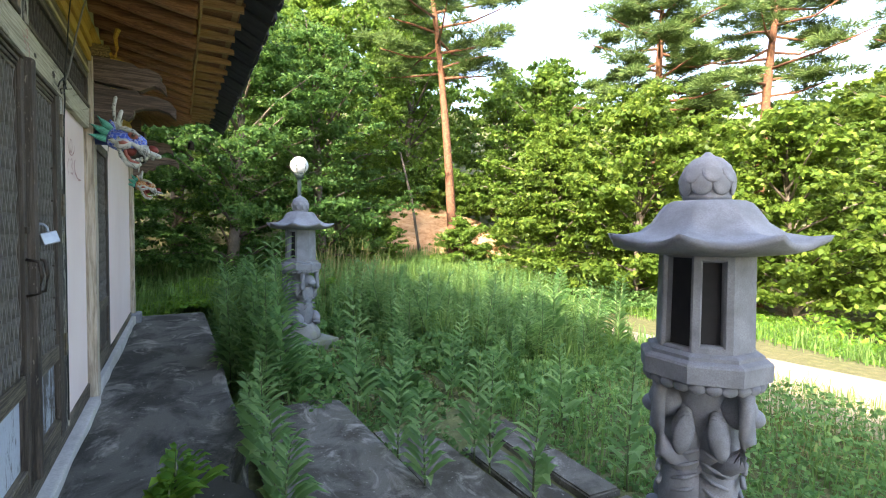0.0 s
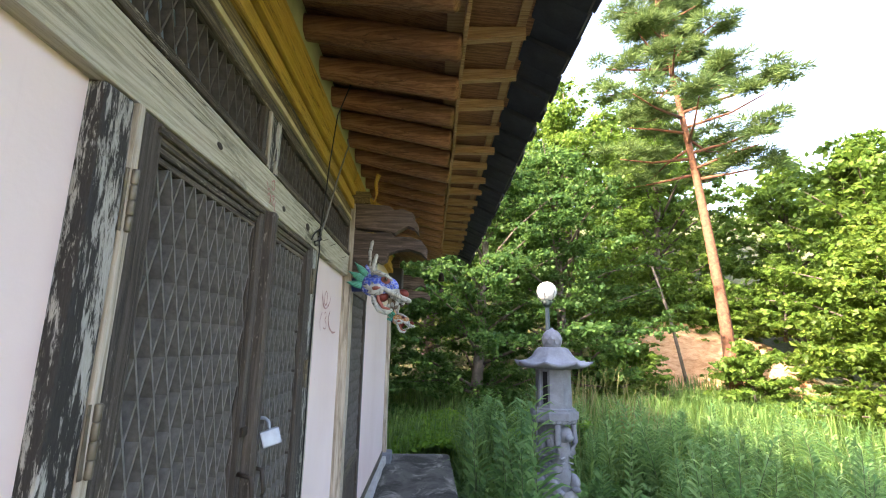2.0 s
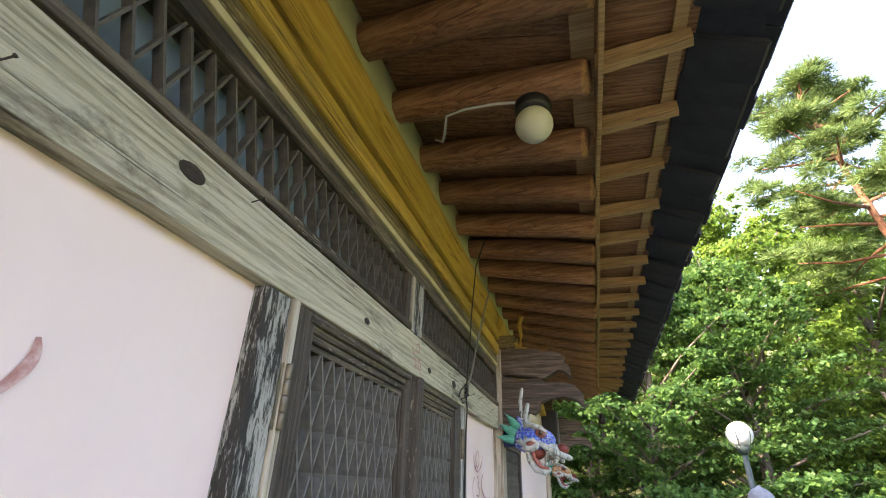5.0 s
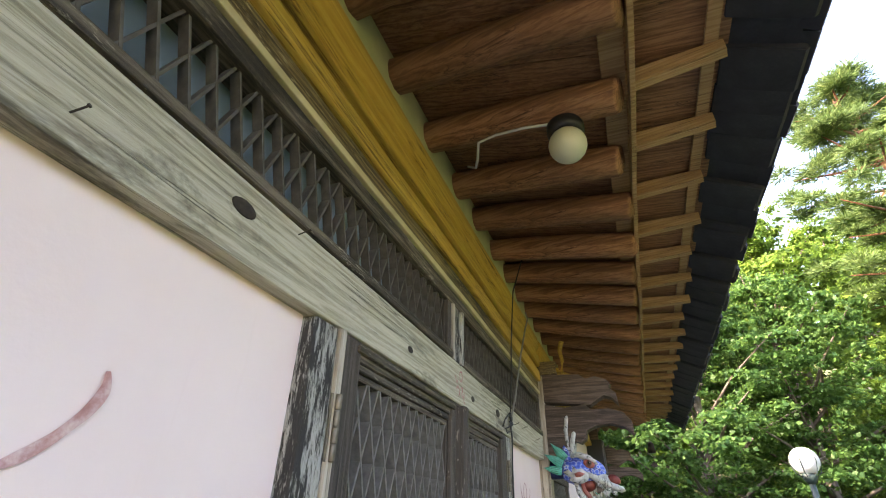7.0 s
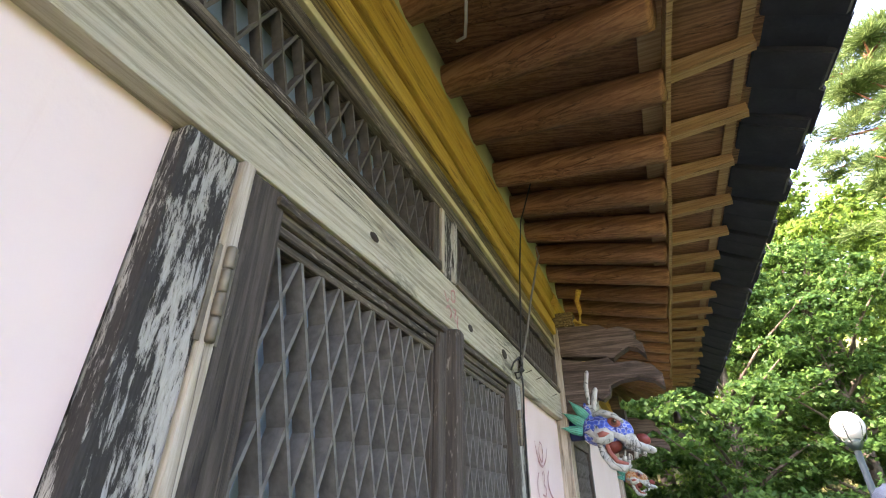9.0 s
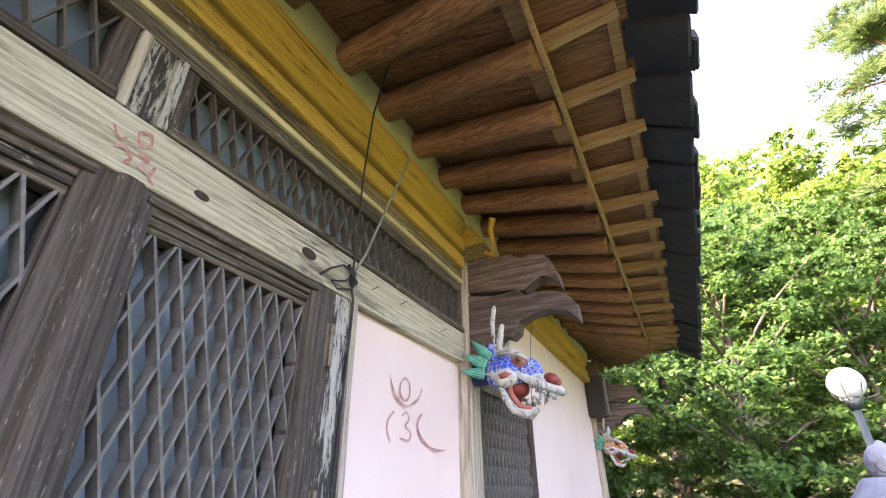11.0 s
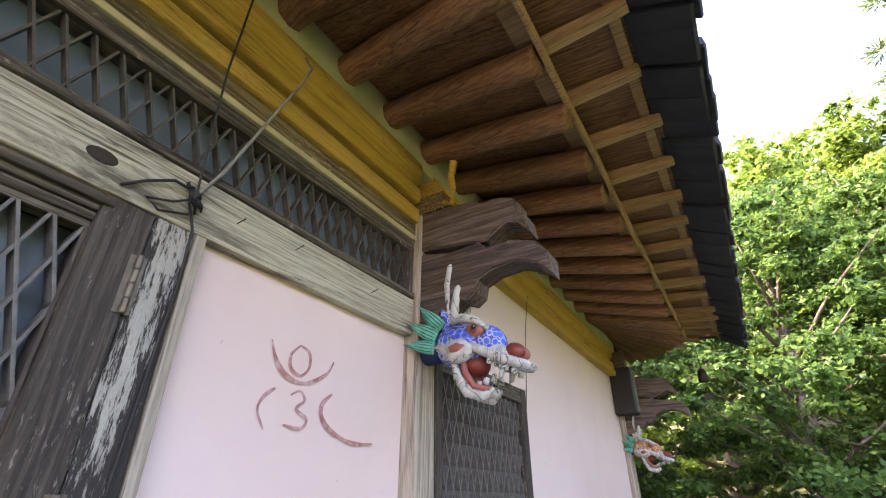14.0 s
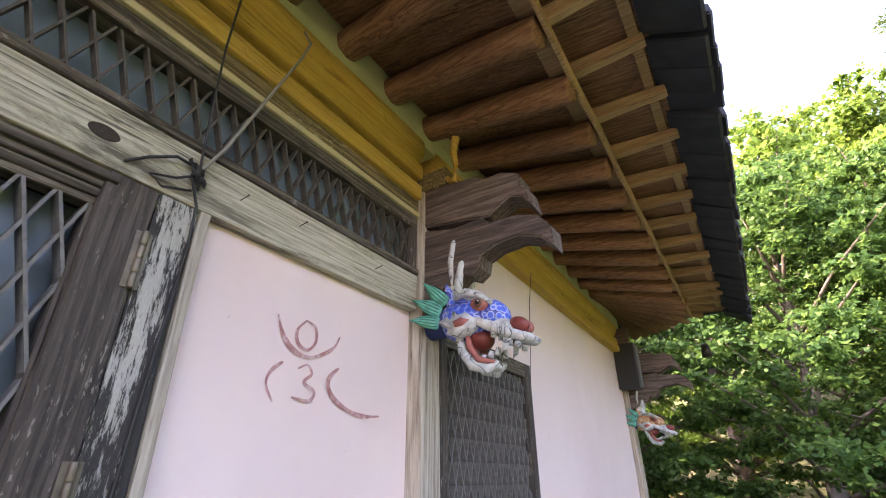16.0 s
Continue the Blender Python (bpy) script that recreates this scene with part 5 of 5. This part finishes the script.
for r in range(4):
    loop = [(0.046 + 0.006 * math.sin(2.2 * k + r), 2.808 + (0.013 + 0.004 * r) * math.cos(k * 0.785 + r), 2.038 + (0.016 + 0.003 * r) * math.sin(k * 0.785 + 0.5 * r)) for k in range(9)]
    part("wire", tube(loop, 0.0028, 6), M_WIRE, wires, "", True)
part("pale_wire", tube([(0.12, 2.965, 2.62), (0.125, 2.990, 2.59), (0.11, 2.980, 2.53), (0.085, 2.925, 2.36), (0.06, 2.850, 2.13), (0.046, 2.810, 2.04)], 0.0045, 6), M_WIREG, wires, "pale grey wire", True)
bm = bmesh.new()
ball(bm, (0.048, 2.807, 2.04), (0.007, 0.008, 0.012), 10, 8)
part("wire_knot", bm, M_WIRE, wires, "", True)

lock = thing("padlock", "steel padlock hanging on the door hasp", "padlock")
part("hasp", box(0.034, 0.042, 2.05, 2.16, 1.235, 1.262, 0.002), M_IRON, lock)
part("shackle", tube([(0.040, 2.160, 1.240)] + [(0.062 + 0.023 * math.cos(math.pi * (1 - k / 8)), 2.162, 1.250 + 0.026 * math.sin(math.pi * k / 8)) for k in range(9)] + [(0.088, 2.164, 1.232)], 0.0055, 8), M_STEEL, lock, "", True)
bm = box(-0.016, 0.016, -0.030, 0.030, -0.052, 0.0, 0.005)
bm.transform(pose(0.082, 2.165, 1.240, 0, -18, 0) @ pose(0, 0, 0, 0, 0, -62))
part("case", bm, M_STEEL, lock, "brushed steel case")
for y in (2.062, 2.155):
    hd = thing("door_handle", "dark iron pull handle on the lattice door", "handle", "door handles")
    part("grip", tube([(0.034, y, 1.13), (0.075, y, 1.12), (0.085, y, 1.06), (0.075, y, 0.99), (0.034, y, 0.98)], 0.007, 8), M_IRON, hd, "", True)
    hd.parent = d1 if y < 2.11 else d2

spk = thing("loudspeaker", "black box loudspeaker mounted high on the corner column", "loudspeaker")
part("cabinet", box(0.005, 0.19, 6.90, 7.03, 2.13, 2.54, 0.01), M_BLACK, spk)
part("grille", box(0.191, 0.205, 6.91, 7.02, 2.145, 2.525, 0.006), plain("grey_grille", (0.16, 0.165, 0.17), 0.6), spk, "grey front grille")
part("mount", box(0.02, 0.15, 6.95, 7.03, 2.54, 2.70, 0.006), M_ARM, spk, "brown mounting block")
bell = thing("wind_bell", "small dark wind bell hanging under the roof corner", "bell")
part("cord", tube([(0.74, 7.45, 2.80), (0.74, 7.45, 2.56)], 0.003, 6), M_WIRE, bell)
part("body", lathe([(0.045, 2.44), (0.042, 2.50), (0.034, 2.55), (0.012, 2.57)], 18, None, (0.74, 7.45)), M_IRON, bell, "", True)
part("clapper_plate", prism([(0.70, 2.30), (0.735, 2.34), (0.775, 2.32), (0.78, 2.29), (0.735, 2.27)], "y", 7.448, 7.452), M_IRON, bell)

thread = thing("hanging_thread", "thin dark cord hanging from the yellow beam", "cord")
part("cord", tube([(0.075, 4.78, 2.50), (0.05, 4.77, 2.30), (0.03, 4.775, 2.05), (0.012, 4.77, 1.80), (0.01, 4.77, 1.40)], 0.002, 5), M_WIRE, thread)
for ny, nz in ((2.93, 2.035), (3.12, 2.05), (1.20, 2.08), (0.80, 2.00), (3.45, 2.04)):
    nail = thing("nail", "small rusty nail in the lintel", "nail", "lintel nails")
    part("shank", tube([(0.030, ny, nz), (0.055, ny + 0.006, nz + 0.010)], 0.0014, 5), M_IRON, nail)
    part("head", tube([(0.054, ny + 0.006, nz + 0.010), (0.056, ny + 0.0065, nz + 0.011)], 0.003, 6), M_IRON, nail)


# ---- undergrowth ----
M_GRASS = leafy("grass_blades", (0.040, 0.11, 0.025), (0.12, 0.235, 0.06), (0.26, 0.37, 0.11), 0.4)
M_STRAW = leafy("dry_grass", (0.13, 0.15, 0.05), (0.22, 0.22, 0.085), (0.34, 0.31, 0.14), 0.3)
M_WEED = leafy("weed_leaves", (0.032, 0.10, 0.028), (0.11, 0.245, 0.07), (0.26, 0.42, 0.15), 0.4)
M_FRESH = leafy("fresh_leaves", (0.06, 0.17, 0.03), (0.12, 0.26, 0.04), (0.26, 0.42, 0.05), 0.4)
M_LIGHT = leafy("pale_weed_leaves", (0.065, 0.16, 0.05), (0.17, 0.32, 0.10), (0.34, 0.50, 0.20), 0.42)
M_STEM = plain("weed_stem", (0.10, 0.13, 0.05), 0.7, 0, 0.3, 30)
gz = np.vectorize(ground_z)


def blades(name, xs, ys, hts, width, mat, label, category, seed):
    """Many bent, tapering blades of grass as one mesh."""
    g = np.random.default_rng(seed)
    n = len(xs)
    base = np.stack([xs, ys, gz(xs, ys) - 0.02], axis=1)
    a = g.uniform(0, 2 * np.pi, n)
    out = np.stack([np.cos(a), np.sin(a), np.zeros(n)], axis=1)
    side = np.stack([-np.sin(a), np.cos(a), np.zeros(n)], axis=1)
    bend = g.uniform(0.1, 0.75, n)[:, None]
    h = hts[:, None]
    w = (width * g.uniform(0.6, 1.4, n))[:, None]
    up = np.array([[0, 0, 1.0]])
    m1 = base + up * h * 0.5 + out * h * bend * 0.18
    m2 = base + up * h * 0.85 + out * h * bend * 0.5
    tip = base + up * h * (1.0 - 0.25 * bend) + out * h * bend * 0.95
    v = np.stack([base - side * w, base + side * w, m1 + side * w * 0.9, m1 - side * w * 0.9, m2 + side * w * 0.6, m2 - side * w * 0.6, tip + side * w * 0.1, tip - side * w * 0.1], axis=1).reshape(-1, 3)
    o = (np.arange(n) * 8)[:, None]
    f = np.concatenate([o + np.array([[0, 1, 2, 3]]), o + np.array([[3, 2, 4, 5]]), o + np.array([[5, 4, 6, 7]])], axis=0)
    return tagged(new(name, from_arrays(name, v, f, mat)), label, category, "", "stuff")


def scatter(seed, n, x0, x1, y0, y1, keep):
    g = np.random.default_rng(seed)
    x, y = g.uniform(x0, x1, n), g.uniform(y0, y1, n)
    k = np.array([keep(a, b) for a, b in zip(x, y)])
    return x[k], y[k]


def off_path(x, y):
    return (y > 7.75 or x > 1.02) and not (1.02 < x < 2.98 and y < 3.3) and not (x > 5.9 - 0.03 * y and x < 8.6 and y < 4.9) and not (1.7 < x < 2.55 and 5.5 < y < 6.25)


def lush(x, y):
    return off_path(x, y) and not (x > 4.2 and y < 2.2)


thin = np.random.default_rng(55)
x, y = scatter(1, 24000, 1.0, 6.6, 3.2, 10.5, lambda a, b: lush(a, b) and (a > 3.2 + 0.3 * math.sin(b * 2) or b > 6.5 or thin.random() < 0.22))
g = np.random.default_rng(5)
dens = np.array([noise.noise(Vector((a * 0.9, b * 0.9, 3))) for a, b in zip(x, y)])
blades("tall_grass", x, y, np.clip(g.uniform(0.18, 0.55, len(x)) * (1 + 0.9 * dens) * np.where(y > 4.4, 1.1, 0.75) * np.where((x < 3.3) & (y < 6.7), 0.42, 1.0), 0.05, 0.9), 0.0085, M_GRASS, "tall green grass growing over the yard", "grass", 6)
x, y = scatter(2, 16000, -2.5, 9.0, 7.7, 13.0, off_path)
blades("slope_grass", x, y, np.where(y > 9.6, 0.6, 1.0) * g.uniform(0.25, 0.8, len(x)), 0.007, M_GRASS, "long grass on the slope under the trees", "grass", 7)
x, y = scatter(3, 9000, 3.0, 6.2, -3.0, 5.5, lambda a, b: off_path(a, b) or 5.5 < a < 6.1)
blades("short_grass", x, y, g.uniform(0.06, 0.28, len(x)), 0.005, M_GRASS, "short patchy grass beside the track", "grass", 8)
x, y = scatter(4, 5000, 4.2, 6.2, -2.0, 5.5, lambda a, b: True)
blades("dry_grass", x, y, g.uniform(0.06, 0.22, len(x)), 0.004, M_STRAW, "yellowed dry grass in the sun by the track", "grass", 9)
x, y = scatter(5, 7000, 8.0, 10.5, -4.0, 8.0, lambda a, b: True)
blades("verge_grass", x, y, g.uniform(0.08, 0.3, len(x)), 0.006, M_GRASS, "bright green verge beyond the track", "grass", 10)
x, y = scatter(6, 190, 2.5, 4.2, 7.4, 10.0, lambda a, b: True)
blades("plume_grass", x, y, g.uniform(0.9, 1.5, len(x)), 0.006, M_STRAW, "tall pale plume grass behind the lantern", "grass", 11)


def ground_leaves(name, seed, n, x0, x1, y0, y1, h, size, mat, label, keep):
    x, y = scatter(seed, n, x0, x1, y0, y1, keep)
    g = np.random.default_rng(seed)
    z = gz(x, y) + g.uniform(0.01, h, len(x)) * (0.6 + 0.6 * np.array([noise.noise(Vector((a, b, 7))) for a, b in zip(x, y)]))
    c = np.stack([x, y, z], axis=1)
    v, f = leaf_cloud(c, np.full(len(c), 0.05), len(c), size, seed, 0.5, 0.2)
    tagged(new(name, from_arrays(name, v, f, mat)), label, "weeds", "", "stuff")


ground_leaves("ground_weeds", 21, 40000, 1.0, 6.2, 2.9, 9.5, 0.34, 0.085, M_WEED, "low leafy weeds between the grass", lambda a, b: lush(a, b) and (a > 3.0 or b > 6.3 or noise.noise(Vector((a * 2.2, b * 2.2, 1))) > 0.05))
ground_leaves("joint_weeds", 22, 2200, 1.78, 2.75, 2.3, 4.2, 0.10, 0.05, M_WEED, "small weeds in the joints of the steps", lambda a, b: b > 3.0 or 1.80 < a < 1.88 or 2.31 < a < 2.37)
ground_leaves("shrub_leaves", 23, 16000, -1.5, 3.0, 7.75, 9.8, 1.0, 0.10, M_FRESH, "fresh green shrubs at the end of the platform", lambda a, b: True)
ground_leaves("far_weeds", 24, 16000, 5.0, 10.5, 5.5, 12.0, 0.55, 0.09, M_WEED, "leafy undergrowth at the edge of the wood", lambda a, b: True)
ground_leaves("verge_weeds", 25, 9000, 8.3, 11.0, -3.0, 6.0, 0.45, 0.09, M_FRESH, "bright leafy undergrowth beyond the track", lambda a, b: True)
ground_leaves("front_weeds", 26, 13000, 2.98, 5.4, -1.0, 3.2, 0.30, 0.045, M_WEED, "low broad weeds beside the lantern", lambda a, b: True)


def tall_weed(x, y, z, height, seed, leaf=0.13, rows=16, fat=1.0, label="tall upright weed with narrow drooping leaves", mat=None):
    """A stalk set with whorls of lance-shaped leaves, smaller towards the top."""
    rnd = random.Random(seed)
    t = thing("weed", label, "weed", "tall weeds in the joints", "", (x, y, z))
    lean = (rnd.uniform(-0.08, 0.08) * height, rnd.uniform(-0.08, 0.08) * height)
    part("stem", tube([(lean[0] * f * f, lean[1] * f * f, height * f) for f in (0, 0.3, 0.6, 0.85, 1)], [0.006 * fat, 0.005 * fat, 0.004 * fat, 0.003, 0.0015], 6), M_STEM, t)
    vs, fs = [], []
    for k in range(rows):
        f = 0.12 + 0.88 * k / (rows - 1)
        for j in range(3):
            a = k * 2.1 + j * 2.094 + rnd.uniform(-0.3, 0.3)
            ln = leaf * (1.15 - 0.75 * f) * rnd.uniform(0.75, 1.2)
            wd = ln * 0.13 * fat
            o = Vector((math.cos(a), math.sin(a), 0))
            s = Vector((-o.y, o.x, 0))
            b = Vector((lean[0] * f * f, lean[1] * f * f, height * f))
            rise = 0.55 - 0.1 * rnd.random()
            m1 = b + o * ln * 0.4 + Vector((0, 0, ln * rise * 0.55))
            m2 = b + o * ln * 0.72 + Vector((0, 0, ln * rise * 0.88))
            tip = b + o * ln * rnd.uniform(0.92, 1.08) + Vector((0, 0, ln * rise * rnd.uniform(0.55, 1.1)))
            n = len(vs)
            fold = Vector((0, 0, wd * 0.5))
            vs += [b, m1 + s * wd + fold, m1, m1 - s * wd + fold, m2 + s * wd * 0.8 + fold, m2, m2 - s * wd * 0.8 + fold, tip]
            fs += [(n, n + 1, n + 2), (n, n + 2, n + 3), (n + 1, n + 4, n + 5), (n + 1, n + 5, n + 2), (n + 2, n + 5, n + 6), (n + 2, n + 6, n + 3), (n + 4, n + 7, n + 5), (n + 5, n + 7, n + 6)]
    ob = new("leaves", from_arrays("leaves", np.array([list(q) for q in vs]), np.array(fs), mat or M_WEED))
    ob.parent = t
    return t


rnd = random.Random(77)
for k, (x, y, z, h) in enumerate(((1.83, 3.20, -0.25, 0.95), (1.84, 2.42, -0.28, 0.62), (1.83, 2.0, -0.28, 0.55), (2.34, 2.25, -0.32, 0.66), (2.33, 2.05, -0.32, 0.72), (2.33, 1.62, -0.32, 0.6),
                                  (1.0, 2.62, -0.20, 0.62), (0.99, 2.35, -0.20, 0.66), (1.0, 2.08, -0.20, 0.5), (0.98, 2.9, -0.20, 0.45), (1.0, 1.85, -0.2, 0.42),
                                  (1.62, 4.35, -0.34, 0.42), (1.75, 5.0, -0.34, 0.30), (2.35, 4.6, -0.34, 0.35), (2.65, 4.1, -0.34, 0.55), (3.0, 5.0, -0.34, 0.9), (3.3, 4.0, -0.34, 0.8), (3.6, 5.6, -0.34, 1.0), (2.9, 6.2, -0.34, 0.9), (4.2, 4.8, -0.34, 0.8), (2.98, 1.5, -0.34, 0.8), (3.3, 2.4, -0.34, 0.6))):
    tall_weed(x, y, z, h * 1.08, 100 + k, rnd.uniform(0.16, 0.22), 13, 1.15, mat=M_LIGHT)
# dense clump against the platform
for k in range(15):
    a, r = rnd.uniform(0, 6.28), 0.34 * math.sqrt(rnd.random())
    tall_weed(1.22 + 0.8 * r * math.cos(a), 4.35 + 1.6 * r * math.sin(a), -0.34, rnd.uniform(0.75, 1.5), 200 + k, rnd.uniform(0.22, 0.32), 18, 0.9, "leafy weed in a dark clump beside the platform")
# broad-leaved seedlings on the platform joint
for k, (x, y, z, h) in enumerate(((0.55, 1.95, 0.0, 0.27), (0.62, 2.0, 0.0, 0.20), (0.52, 1.88, 0.0, 0.16))):
    tall_weed(x, y, z, h, 300 + k, 0.15, 6, 2.0, "young broad-leaved weed growing from a platform crack", M_FRESH)
# more weeds standing in the yard
kinds = [tall_weed(3.4 + 0.3 * k, 3.4 + 0.2 * k, -0.36, 0.55 + 0.10 * k, 400 + k, 0.17 + 0.015 * k, 20, 0.8 + 0.05 * k, "leafy upright weed standing in the grassy yard", M_LIGHT if k % 3 == 0 else M_WEED) for k in range(6)]
rnd = random.Random(12)
n = 0
while n < 190:
    x, y = rnd.uniform(1.1, 5.6), rnd.uniform(3.0, 8.6)
    if not lush(x, y) or (x < 3.1 and y < 6.8) or y < 3.9 - 0.25 * (x - 3.1) or (x < 3.6 and y < 4.6):
        continue
    n += 1
    copy_thing(rnd.choice(kinds), pose(x, y, ground_z(x, y) - 0.02, rnd.uniform(-10, 10), rnd.uniform(-10, 10), rnd.uniform(0, 360)))
for k, (x, y, h) in enumerate(((1.55, 4.0, 0.35), (1.45, 4.9, 0.3), (1.75, 4.7, 0.22), (2.2, 4.0, 0.28), (2.5, 3.7, 0.3), (2.75, 4.5, 0.45), (2.45, 5.1, 0.25), (2.9, 3.5, 0.55), (1.5, 5.6, 0.4), (1.35, 6.3, 0.5), (2.6, 6.3, 0.5), (2.2, 3.35, 0.42))):
    tall_weed(x, y, -0.36, h, 500 + k, 0.2, 10, 1.6, "leafy weed on the mossy ground by the lantern")
ground_leaves("edge_weeds", 31, 1900, 0.94, 1.12, 3.5, 7.6, 0.34, 0.07, M_WEED, "small weeds along the platform edge", lambda a, b: True)
ground_leaves("leaf_litter", 32, 2600, 1.05, 3.0, 3.2, 6.0, 0.03, 0.05, M_STRAW, "dry leaf litter on the mossy ground", lambda a, b: True)
